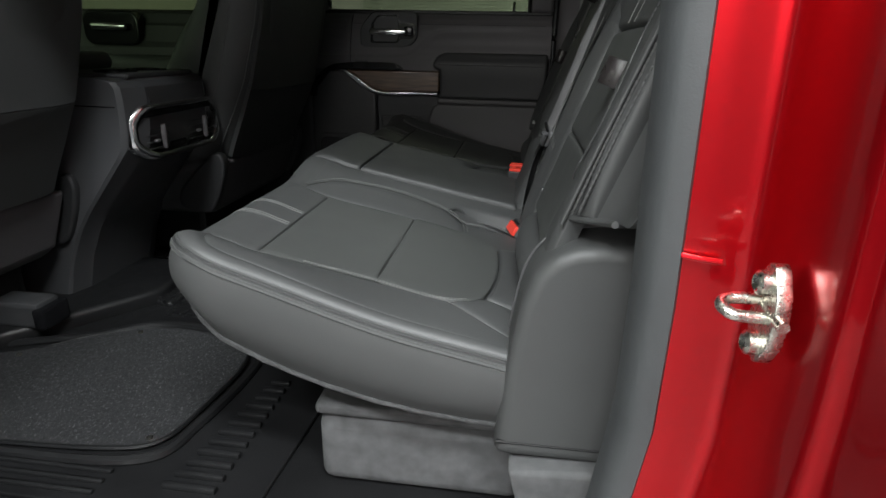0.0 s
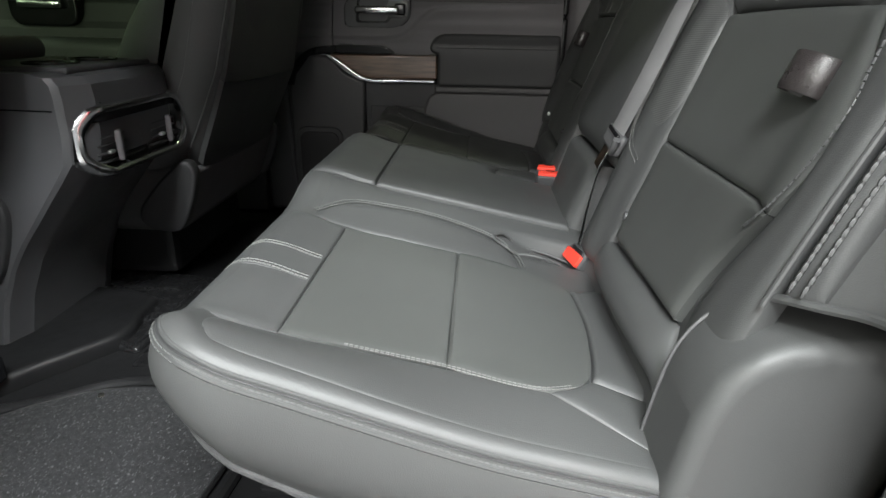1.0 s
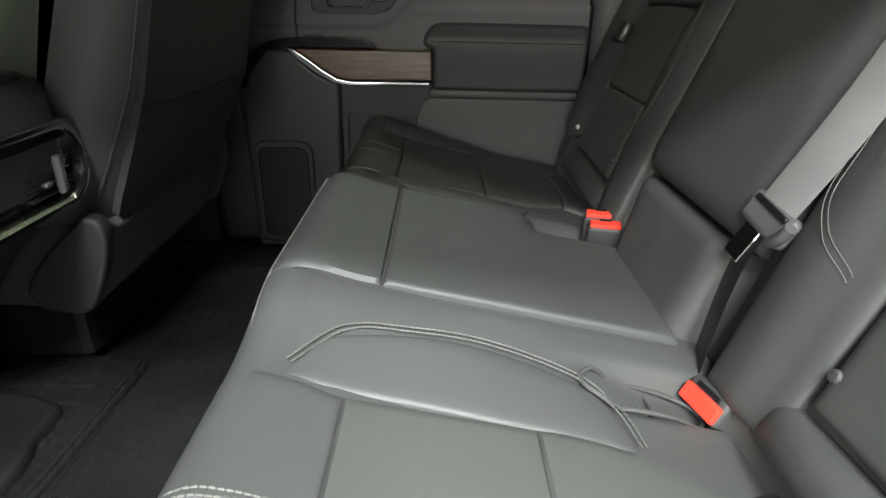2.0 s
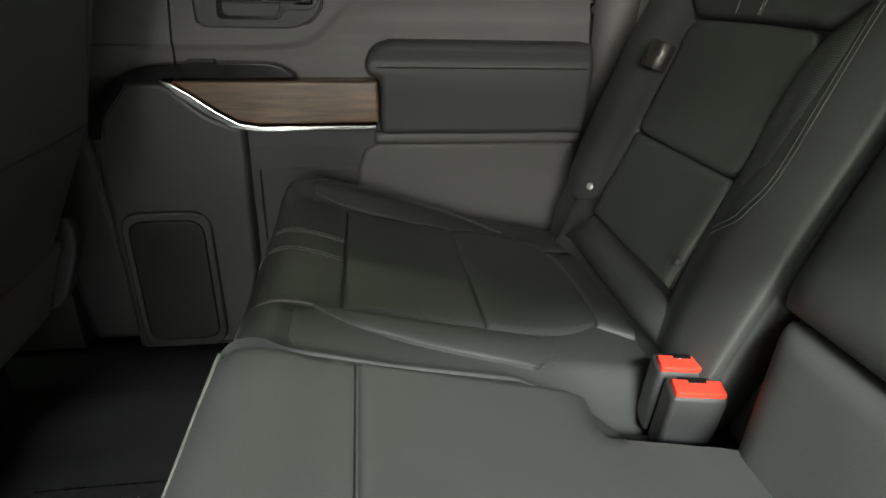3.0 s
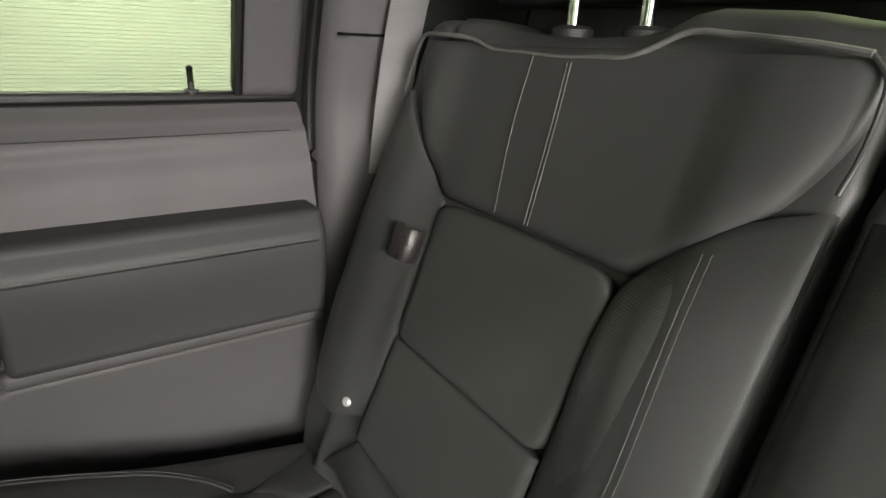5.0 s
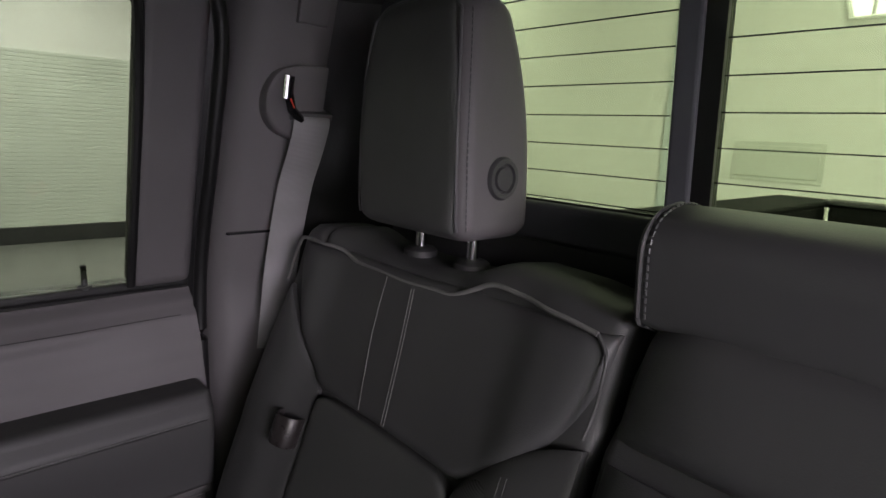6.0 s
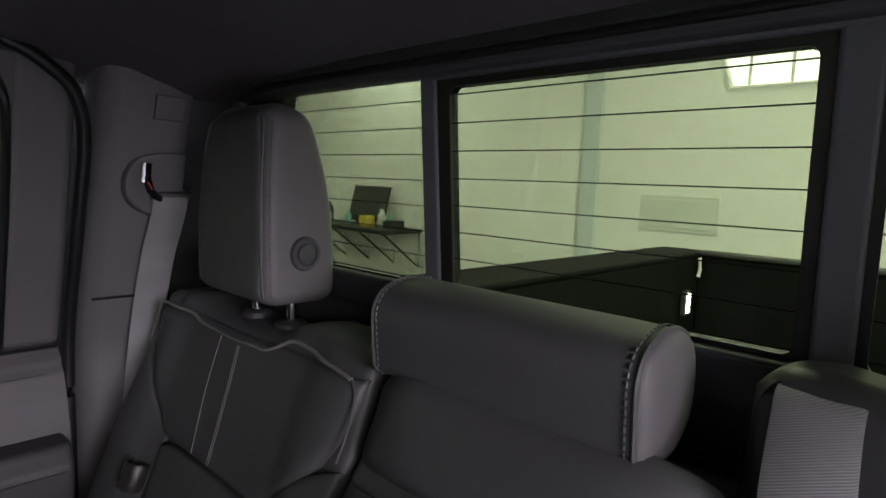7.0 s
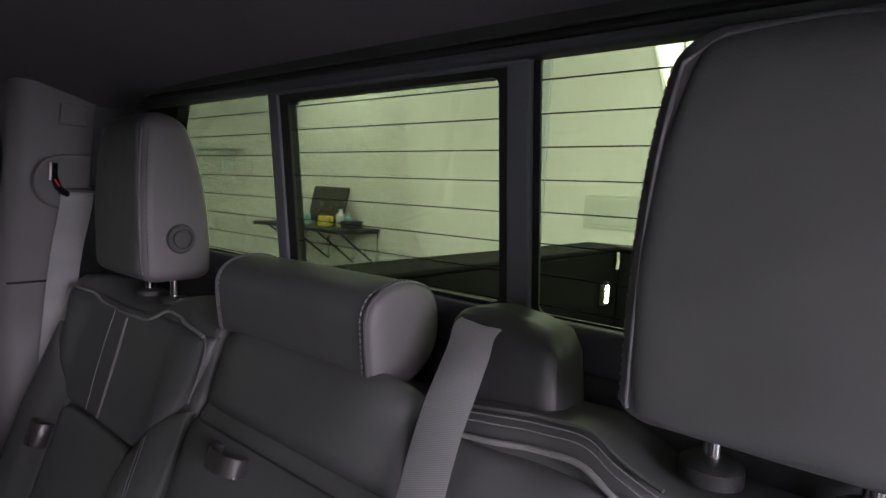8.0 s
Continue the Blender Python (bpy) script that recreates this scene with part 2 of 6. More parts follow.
def block(x0, x1, y0, y1, z0, z1, r=0.005, seg=2, bm=None):
    """A box with rounded edges."""
    b2 = bmesh.new()
    bmesh.ops.create_cube(b2, size=1)
    for v in b2.verts:
        v.co = Vector(((x0 + x1) / 2 + v.co.x * (x1 - x0), (y0 + y1) / 2 + v.co.y * (y1 - y0), (z0 + z1) / 2 + v.co.z * (z1 - z0)))
    if r:
        bmesh.ops.bevel(b2, geom=b2.edges[:], offset=min(r, 0.49 * min(x1 - x0, y1 - y0, z1 - z0)), segments=seg, profile=0.5, affect="EDGES")
        flatten(b2, r)
    if bm is None:
        return b2
    me = bpy.data.meshes.new("tmp")
    b2.to_mesh(me)
    b2.free()
    bm.from_mesh(me)
    bpy.data.meshes.remove(me)
    return bm


def moved(bm, m):
    bmesh.ops.transform(bm, matrix=m, verts=bm.verts)
    return bm


def prism(points, axis, a, b, r=0.0, seg=2):
    """A polygon, given in the other two axes in order, pushed along an axis from a to b."""
    bm = bmesh.new()

    def place(p, h):
        return {"x": (h, p[0], p[1]), "y": (p[0], h, p[1]), "z": (p[0], p[1], h)}[axis]

    lo = [bm.verts.new(place(p, a)) for p in points]
    hi = [bm.verts.new(place(p, b)) for p in points]
    n = len(points)
    bm.faces.new(lo)
    bm.faces.new(hi[::-1])
    for i in range(n):
        bm.faces.new((lo[i], hi[i], hi[(i + 1) % n], lo[(i + 1) % n]))
    bmesh.ops.recalc_face_normals(bm, faces=bm.faces)
    if r:
        sharp = [e for e in bm.edges if e.calc_face_angle(0) > radians(25)]
        bmesh.ops.bevel(bm, geom=sharp, offset=r, segments=seg, profile=0.5, affect="EDGES")
        flatten(bm, r)
    return bm


def smooth_path(pts, n=8):
    """Points of a Catmull-Rom curve through pts."""
    p = [Vector(q) for q in pts]
    out = []
    for i in range(len(p) - 1):
        a, b, c, d = p[max(i - 1, 0)], p[i], p[i + 1], p[min(i + 2, len(p) - 1)]
        for k in range(n):
            t = k / n
            out.append(0.5 * (2 * b + (c - a) * t + (2 * a - 5 * b + 4 * c - d) * t * t + (3 * b - a - 3 * c + d) * t ** 3))
    return out + [p[-1]]


def tube(pts, r, sides=8, bm=None, flat=1.0, up=Vector((0, 0, 1))):
    bm = bm or bmesh.new()
    pts = [Vector(p) for p in pts]
    rings = []
    for i, p in enumerate(pts):
        d = (pts[min(i + 1, len(pts) - 1)] - pts[max(i - 1, 0)]).normalized()
        s = d.cross(up)
        s = s.normalized() if s.length > 1e-4 else Vector((1, 0, 0))
        u = s.cross(d).normalized()
        rings.append([bm.verts.new(p + r * (math.cos(2 * math.pi * k / sides) * s + flat * math.sin(2 * math.pi * k / sides) * u)) for k in range(sides)])
    for a, b in zip(rings, rings[1:]):
        for k in range(sides):
            bm.faces.new((a[k], a[(k + 1) % sides], b[(k + 1) % sides], b[k]))
    bm.faces.new(rings[0][::-1])
    bm.faces.new(rings[-1])
    return bm


def ribbon(pts, sides, width, thick=0.0014):
    """A flat strap through pts; sides: the strap's crosswise direction at each point or one for all."""
    bm = bmesh.new()
    pts = [Vector(p) for p in pts]
    side = [Vector(s).normalized() for s in sides] if isinstance(sides, list) else [Vector(sides).normalized()] * len(pts)
    rings = []
    for i, p in enumerate(pts):
        d = (pts[min(i + 1, len(pts) - 1)] - pts[max(i - 1, 0)]).normalized()
        s = (side[i] - d * side[i].dot(d)).normalized()
        nn = s.cross(d)
        w, h = width / 2, thick / 2
        rings.append([bm.verts.new(p + s * a + nn * b) for a, b in ((-w, 0), (-w * 0.9, h), (w * 0.9, h), (w, 0), (w * 0.9, -h), (-w * 0.9, -h))])
    for a, b in zip(rings, rings[1:]):
        for k in range(6):
            bm.faces.new((a[k], a[(k + 1) % 6], b[(k + 1) % 6], b[k]))
    bm.faces.new(rings[0][::-1])
    bm.faces.new(rings[-1])
    return bm


def lathe(profile, sides=24, m=None):
    """A turned shape: profile of (radius, height) round z."""
    bm = bmesh.new()
    rings = [[bm.verts.new((r * math.cos(2 * math.pi * k / sides), r * math.sin(2 * math.pi * k / sides), h)) for k in range(sides)] for r, h in profile]
    for a, b in zip(rings, rings[1:]):
        for k in range(sides):
            bm.faces.new((a[k], a[(k + 1) % sides], b[(k + 1) % sides], b[k]))
    bm.faces.new(rings[0][::-1])
    bm.faces.new(rings[-1])
    return moved(bm, m) if m else bm


def q8(c, u, v):
    """Quad with curved sides: corners c0..c3, then the middles of sides 01, 12, 23, 30."""
    s, t = 2 * u - 1, 2 * v - 1
    w = [0.25 * (1 - s) * (1 - t) * (-s - t - 1), 0.25 * (1 + s) * (1 - t) * (s - t - 1), 0.25 * (1 + s) * (1 + t) * (s + t - 1),
         0.25 * (1 - s) * (1 + t) * (-s + t - 1), 0.5 * (1 - s * s) * (1 - t), 0.5 * (1 + s) * (1 - t * t), 0.5 * (1 - s * s) * (1 + t), 0.5 * (1 - s) * (1 - t * t)]
    return sum(a * p[0] for a, p in zip(w, c)), sum(a * p[1] for a, p in zip(w, c))


def surface_normal(F, a, b):
    e = 1e-3
    p = F(a, b)
    n = (F(a + e, b) - F(a - e, b)).cross(F(a, b + e) - F(a, b - e))
    return p, n.normalized()


def pillow(F, corners, h, mids=None, dip=0.006, nu=18, nv=18, edge=0.22, skirt=0.02, flip=1, sag=0.0, rc=0.0):
    """A padded panel on the surface F(a, b): puffed by h, with its edges pulled in to the seam."""
    c = [Vector((*p, 0)) for p in corners]
    m = [(c[i] + c[(i + 1) % 4]) / 2 for i in range(4)]
    for i, p in (mids or {}).items():
        m[i] = Vector((*p, 0))
    pts8 = c + m
    bm = bmesh.new()

    def rise(t):
        d = min(t, 1 - t) / edge
        return 1.0 if d >= 1 else math.sqrt(max(0.0, 1 - (1 - d) ** 2))

    def spread(i, n):
        t = i / n
        return 0.12 * t + 0.88 * (0.5 - 0.5 * math.cos(math.pi * t))

    def place(u, v):
        """The point (a, b) of the panel, with its corners rounded by rc."""
        if rc:
            du, dv = max(0.0, rc - min(u, 1 - u)) / rc, max(0.0, rc - min(v, 1 - v)) / rc
            if du and dv:
                su, sv = rc * du * math.sqrt(1 - dv * dv / 2), rc * dv * math.sqrt(1 - du * du / 2)
                u = rc - su if u < 0.5 else 1 - rc + su
                v = rc - sv if v < 0.5 else 1 - rc + sv
        return q8(pts8, u, v)

    grid = []
    for i in range(nu + 1):
        row = []
        for j in range(nv + 1):
            u, v = spread(i, nu), spread(j, nv)
            a, b = place(u, v)
            p, n = surface_normal(F, a, b)
            k = rise(u) * rise(v)
            wob = 0.0012 * noise.noise(p * 14.0) + 0.0006 * noise.noise(p * 45.0)
            row.append(bm.verts.new(p + flip * n * ((h + dip) * k - dip + wob * k - sag * k * math.sin(math.pi * u) * math.sin(math.pi * v))))
        grid.append(row)
    for i in range(nu):
        for j in range(nv):
            bm.faces.new((grid[i][j], grid[i + 1][j], grid[i + 1][j + 1], grid[i][j + 1]))
    rim = [(i, 0) for i in range(nu)] + [(nu, j) for j in range(nv)] + [(i, nv) for i in range(nu, 0, -1)] + [(0, j) for j in range(nv, 0, -1)]
    low = []
    for i, j in rim:
        a, b = place(spread(i, nu), spread(j, nv))
        p, n = surface_normal(F, a, b)
        low.append(bm.verts.new(p - flip * n * skirt))
    for k, (i, j) in enumerate(rim):
        i2, j2 = rim[(k + 1) % len(rim)]
        bm.faces.new((grid[i][j], grid[i2][j2], low[(k + 1) % len(rim)], low[k]))
    bm.faces.new(low)
    return bm


def on_surface(F, ab, lift=0.0, n=8, flip=1):
    """A curve drawn on a surface through points (a, b)."""
    out = []
    for q in smooth_path([(*p, 0) for p in ab], n):
        p, nn = surface_normal(F, q.x, q.y)
        out.append(p + flip * nn * lift)
    return out


def stitch_row(bm, path, step=0.0045, length=0.0040, r=0.0005):
    """Single stitches, one after another along a path."""
    pts = [Vector(p) for p in path]
    d = 0.0
    nxt = step / 2
    for a, b in zip(pts, pts[1:]):
        seg = (b - a).length
        while seg > 1e-9 and d + seg >= nxt:
            p = a + (b - a) * ((nxt - d) / seg)
            w = (b - a).normalized() * length / 2
            tube([p - w, p - w * 0.5 + Vector((0, 0, r * 0.4)), p + w * 0.5 + Vector((0, 0, r * 0.4)), p + w], r, 5, bm)
            nxt += step
        d += seg
    return bm


def stitches(F, ab, parent, lift=0.001, rows=(0.0,), flip=1, name="stitching", step=0.0045, length=0.0040, r=0.0005, mat=None):
    """Rows of stitches on a surface; rows: sideways shifts in the surface's coordinates."""
    bm = bmesh.new()
    for s in rows:
        q = smooth_path([(*p, 0) for p in ab], 8)
        shifted = []
        for i, p in enumerate(q):
            d = (q[min(i + 1, len(q) - 1)] - q[max(i - 1, 0)]).normalized()
            shifted.append((p.x - d.y * s, p.y + d.x * s))
        path = []
        for a, b in shifted:
            p, nn = surface_normal(F, a, b)
            path.append(p + flip * nn * lift)
        stitch_row(bm, path, step, length, r)
    ob = part(name, bm, mat or THREAD, parent)
    ob["kind"] = "stuff"
    return ob


def rounded_sweep(profile, y0, y1, r0=0.03, r1=0.03, n=5, extra=()):
    """Sweeps profile(y), a closed list of (x, z), along y and rounds both ends."""
    st = [(y0 + r0 * (1 - math.cos(math.pi / 2 * k / n)), r0 * (1 - math.sin(math.pi / 2 * k / n))) for k in range(n + 1)] if r0 else [(y0, 0)]
    st += [(y, 0) for y in extra]
    st += [(y1 - r1 * (1 - math.cos(math.pi / 2 * k / n)), r1 * (1 - math.sin(math.pi / 2 * k / n))) for k in range(n, -1, -1)] if r1 else [(y1, 0)]
    bm = bmesh.new()
    rings = []
    for y, d in st:
        p = [Vector((*q, 0)) for q in profile(y)]
        m = len(p)
        area = sum(p[i].x * p[(i + 1) % m].y - p[(i + 1) % m].x * p[i].y for i in range(m))
        ring = []
        for i in range(m):
            t = p[(i + 1) % m] - p[i - 1]
            nn = Vector((-t.y, t.x, 0)).normalized() * (1 if area > 0 else -1)
            q = p[i] + nn * d
            ring.append(bm.verts.new((q.x, y, q.y)))
        rings.append(ring)
    for a, b in zip(rings, rings[1:]):
        for k in range(len(a)):
            bm.faces.new((a[k], a[(k + 1) % len(a)], b[(k + 1) % len(a)], b[k]))
    bm.faces.new(rings[0])
    bm.faces.new(rings[-1][::-1])
    return bm


def ease(t):
    t = max(0.0, min(1.0, t))
    return t * t * (3 - 2 * t)


# ---- rear bench: cushions ----
NOSE_R = 0.036


def nose_x(y):
    return -0.065 + 0.045 * ease((abs(y) - 0.575) / 0.085) ** 1.4


def cushion_top(q, y):
    """Height of the cushion's top, before its edges roll over."""
    a = abs(y)
    lift = 0.022 * ease((a - 0.56) / 0.07) * (1 - 1.15 * ease((q + 0.07) / 0.30))
    mid = 0.026 * (1 - ease((a - 0.12) / 0.16)) if y < 0 else 0.026 * (1 - ease((a - 0.17) / 0.05))
    notch = -0.06 * ease((q - 0.205) / 0.04) * ease((y - 0.098) / 0.024) * (1 - ease((y - 0.208) / 0.045))
    socket = -0.022 * ease((q - 0.222) / 0.02) * ease((y + 0.246) / 0.016) * (1 - ease((y + 0.196) / 0.016))
    return 0.358 - 0.205 * q + lift + mid + notch + socket + 0.006 * ease(-q / 0.05)


def cushion(x, y):
    """The cushion's top at x ahead of the backrest; past the nose x runs on round the front edge."""
    nx = nose_x(y)
    if x >= nx:
        return Vector((x, y, cushion_top(x, y)))
    s = (nx - x) / NOSE_R
    zc = cushion_top(nx, y) - NOSE_R
    t = min(s, 1.5)
    p = Vector((nx - NOSE_R * math.sin(t), y, zc + NOSE_R * math.cos(t)))
    if s > t:
        p += (s - t) * NOSE_R * Vector((0.10, 0, -1))
    return p


HEM_LINE = [(-0.106, 0.306), (-0.076, 0.303), (-0.060, 0.292), (-0.024, 0.268), (0.022, 0.246), (0.063, 0.228), (0.11, 0.213), (0.169, 0.198), (0.228, 0.188), (0.286, 0.182), (0.38, 0.180)]
SIDE_R, CORNER_R, FRONT_X, SIDE_Y = 0.016, 0.080, -0.101, 0.660


def hem_z(x):
    for (x0, z0), (x1, z1) in zip(HEM_LINE, HEM_LINE[1:]):
        if x <= x1:
            return z0 + (z1 - z0) * max(0.0, (x - x0) / (x1 - x0))
    return HEM_LINE[-1][1]


def edge_stations(s, y_in):
    """Along the cushion's rim from the rear, round the front corner to y_in: place, outward direction, edge radius."""
    out = [(0.372 - (0.372 - FRONT_X - CORNER_R) * k / 30, s * SIDE_Y, 0.0, s * 1.0, SIDE_R) for k in range(30)]
    for k in range(15):
        a = math.pi / 2 * k / 14
        out.append((FRONT_X + CORNER_R - CORNER_R * math.sin(a), s * (SIDE_Y - CORNER_R + CORNER_R * math.cos(a)), -math.sin(a), s * math.cos(a), SIDE_R + (NOSE_R - SIDE_R) * ease(k / 14)))
    n = max(4, int((SIDE_Y - CORNER_R - y_in) / 0.02))
    out += [(FRONT_X, s * (SIDE_Y - CORNER_R + (y_in - SIDE_Y + CORNER_R) * k / n), -1.0, 0.0, NOSE_R) for k in range(1, n + 1)]
    return out


def rim_point(st, depth, lift=0.0):
    """A point on the rolled edge or the wall below it, depth below the top."""
    x, y, nx, ny, r = st
    if depth < r:
        a = math.asin(1 - depth / r)
        d = r - r * math.cos(a)
        o = -d + lift * math.cos(a)
        px, py = x + nx * o, y + ny * o
        return Vector((px, py, cushion_top(x - nx * d, y - ny * d) - depth + lift * math.sin(a)))
    top = cushion_top(x, y) - r
    low = hem_z(x)
    t = min(1.0, (depth - r) / (top - low))
    o = 0.007 * math.sin(math.pi * min(1.0, 0.1 + t)) ** 0.8 - 0.014 * t ** 4 - 0.0015 + lift
    o *= min(1.0, 0.2 + t * 8)
    o += 0.0012 * noise.noise(Vector((x * 9, y * 9, t * 2))) * t
    return Vector((x + nx * o, y + ny * o, top + (low - top) * t))


def cushion_rim(s, y_in):
    """The padded wall round the cushion with its rolled top edge, down to the hem."""
    bm = bmesh.new()
    rings = []
    for st in edge_stations(s, y_in):
        x, y, nx, ny, r = st
        full = cushion_top(x, y) - hem_z(x)
        ring = [Vector((x - nx * (r + 0.03), y - ny * (r + 0.03), cushion_top(x - nx * (r + 0.03), y - ny * (r + 0.03)) - 0.010)),
                Vector((x - nx * (r + 0.006), y - ny * (r + 0.006), cushion_top(x - nx * (r + 0.006), y - ny * (r + 0.006)) - 0.0004))]
        ring += [rim_point(st, r * (1 - math.cos(math.pi / 2 * k / 6))) for k in range(6)]
        ring += [rim_point(st, r + (full - r) * k / 12) for k in range(13)]
        p = ring[-1]
        ring.append(Vector((p.x - nx * 0.035, p.y - ny * 0.035, p.z - 0.004)))
        rings.append([bm.verts.new(p) for p in ring])
    for a, b in zip(rings, rings[1:]):
        for k in range(len(a) - 1):
            bm.faces.new((a[k], a[k + 1], b[k + 1], b[k]))
    bm.faces.new(rings[0])
    bm.faces.new(rings[-1][::-1])
    return bm


def cushion_profile(y):
    pts = []
    nx = nose_x(y)
    q = cushion(nx, y)
    zc = q.z - NOSE_R
    pts += [(nx + 0.04, zc - 0.060), (nx + 0.010, zc - 0.050), (nx - 0.018, zc - 0.036), (nx - 0.028, zc - 0.018)]
    for k in range(8):
        t = 1.5 - 1.5 * k / 7
        pts.append((nx - (NOSE_R - 0.004) * math.sin(t), zc + (NOSE_R - 0.004) * math.cos(t)))
    for x in (nx + 0.03, 0.05, 0.1, 0.16, 0.22, 0.28, 0.33, 0.36):
        pts.append((x, cushion(x, y).z - 0.005))
    return pts + [(0.372, 0.27), (0.368, 0.19), (0.34, 0.166), (0.29, 0.170), (0.2, 0.188), (0.11, 0.214), (max(0.05, nx + 0.06), 0.242)]


def cushion_seat(sgn, y_in, ob):
    """One outer seat cushion: core, rolled rim, front band, insert in two fields, rear band, bolsters, seams."""
    s = sgn
    lo, hi = sorted((s * y_in, s * 0.610))
    part("cushion_body", rounded_sweep(cushion_profile, lo, hi, 0.007 if s > 0 else 0, 0, 5, extra=[lo + (hi - lo) * k / 70 for k in range(1, 70)]), LEATHER, ob)
    part("rim", cushion_rim(s, y_in), LEATHER, ob)
    part("front_band", pillow(cushion, [(-0.140, s * 0.275), (-0.0004, s * 0.292), (-0.0004, s * 0.575), (-0.105, s * 0.582)], 0.002, dip=0.0008, edge=0.035), LEATHER, ob)
    part("insert_front", pillow(cushion, [(0.0004, s * 0.292), (0.1548, s * 0.290), (0.1548, s * 0.568), (0.0004, s * 0.573)], 0.0022, dip=0.0008, edge=0.03, sag=0.002), LEATHER_PERF, ob)
    part("insert_rear", pillow(cushion, [(0.1552, s * 0.290), (0.302, s * 0.335), (0.294, s * 0.536), (0.1552, s * 0.568)], 0.003,
                               {0: (0.236, s * 0.298), 1: (0.308, s * 0.44), 2: (0.248, s * 0.573)}, dip=0.0008, edge=0.03, sag=0.002), LEATHER_PERF, ob)
    part("rear_band", pillow(cushion, [(0.304, s * 0.332), (0.372, s * 0.300), (0.372, s * 0.560), (0.297, s * 0.537)], 0.003, {3: (0.310, s * 0.44)}, dip=0.004, edge=0.07), LEATHER, ob)
    if s < 0:
        inner = [(-0.048, 0.268), (-0.01, 0.212), (0.05, 0.199), (0.12, 0.197), (0.2, 0.216), (0.236, 0.25), (0.246, 0.29)]
        part("inner_bolster", pillow(cushion, [(-0.045, s * 0.279), (-0.002, s * 0.218), (0.205, s * 0.226), (0.240, s * 0.292)], 0.006,
                                     {1: (0.10, s * 0.203), 3: (0.10, s * 0.287), 0: (-0.032, s * 0.235), 2: (0.232, s * 0.25)}, dip=0.003, edge=0.45), LEATHER, ob)
    else:
        inner = [(-0.030, 0.287), (0.011, 0.262), (0.053, 0.248), (0.117, 0.235), (0.172, 0.225), (0.204, 0.226), (0.222, 0.242)]
        part("inner_bolster", pillow(cushion, [(-0.040, s * 0.296), (0.010, s * 0.266), (0.196, s * 0.231), (0.234, s * 0.290)], 0.005,
                                     {1: (0.10, s * 0.241), 3: (0.10, s * 0.289), 0: (-0.020, s * 0.283), 2: (0.222, s * 0.256)}, dip=0.002, edge=0.45), LEATHER, ob)
    part("outer_bolster", pillow(cushion, [(-0.045, s * 0.596), (0.250, s * 0.5725), (0.372, s * 0.643), (-0.030, s * 0.638)], 0.0026,
                                 {0: (0.07, s * 0.577), 2: (0.15, s * 0.644), 3: (-0.044, s * 0.618)}, dip=0.0003, nu=30, edge=0.5), LEATHER, ob)
    part("outer_rear_band", pillow(cushion, [(0.2515, s * 0.5715), (0.297, s * 0.539), (0.372, s * 0.562), (0.3725, s * 0.6465)], 0.0030, dip=0.0006, edge=0.2), LEATHER, ob)
    for y in (0.405, 0.462):
        stitches(cushion, [(-0.12, s * y), (-0.06, s * y), (-0.004, s * y)], ob, 0.0028, rows=(-0.0030, 0.0030), step=0.0052, length=0.0040, r=0.0012, mat=RIB_THREAD if s < 0 else DARK_THREAD)
        part("seam_ridge", tube(on_surface(cushion, [(-0.12, s * y), (-0.06, s * y), (-0.004, s * y)], 0.0010), 0.0068, 10, flat=0.34), LEATHER, ob)
    stitches(cushion, [(x, s * y) for x, y in inner], ob, 0.0014, rows=(-0.0026, 0.0026) if s < 0 else (0.0,), step=0.0050, length=0.0038, r=0.0009 if s < 0 else 0.0006, mat=RIB_THREAD)
    if s < 0:
        stitches(cushion, [(0.06, s * 0.5775), (0.15, s * 0.5735), (0.21, s * 0.5770), (0.245, s * 0.5735), (0.275, s * 0.560)], ob, 0.0030, rows=(0.0, 0.0035), step=0.0048, length=0.0034, r=0.0005)
    else:
        lens = [(-0.050, 0.606), (-0.020, 0.625), (0.03, 0.637), (0.10, 0.638), (0.165, 0.630), (0.205, 0.610), (0.228, 0.588), (0.236, 0.576)]
        part("bolster_seam", tube(on_surface(cushion, [(x, s * y) for x, y in lens], 0.0046), 0.0022, 8, flat=0.5), LEATHER, ob)
        stitches(cushion, [(x, s * y) for x, y in lens], ob, 0.0052, rows=(0.004,), step=0.0048, length=0.0036, r=0.0005)
    rim = edge_stations(s, y_in)[2:]
    outside = [q for q in rim if s * q[3] > 0.30]
    part("rolled_edge", tube([rim_point(q, 0.0085, -0.0006) for q in outside], 0.0018, 8), LEATHER, ob)
    part("side_seam", tube([rim_point(q, 0.0118, 0.0000) for q in outside], 0.0012, 6), DARK_PLASTIC, ob)
    bm = bmesh.new()
    for depth in (0.0165, 0.0225):
        stitch_row(bm, [rim_point(q, depth, 0.0008) for q in outside], 0.0055, 0.0038, 0.0008)
    part("stitching", bm, RIB_THREAD, ob)["kind"] = "stuff"
    part("fell_seam", tube([rim_point(q, 0.0195, -0.0022) for q in outside], 0.0036, 8), LEATHER, ob)
    hem = tube([rim_point(q, 1.0, 0.0015) + Vector((0, 0, 0.001)) for q in rim], 0.0036, 10)
    for v in hem.verts:
        v.co += Vector((noise.noise(v.co * 300), noise.noise(v.co * 300 + Vector((7, 3, 1))), noise.noise(v.co * 260 + Vector((2, 9, 4))))) * 0.0018
    part("hem", hem, HEM_FELT, ob, "fuzzy dark felt hem")
    return ob


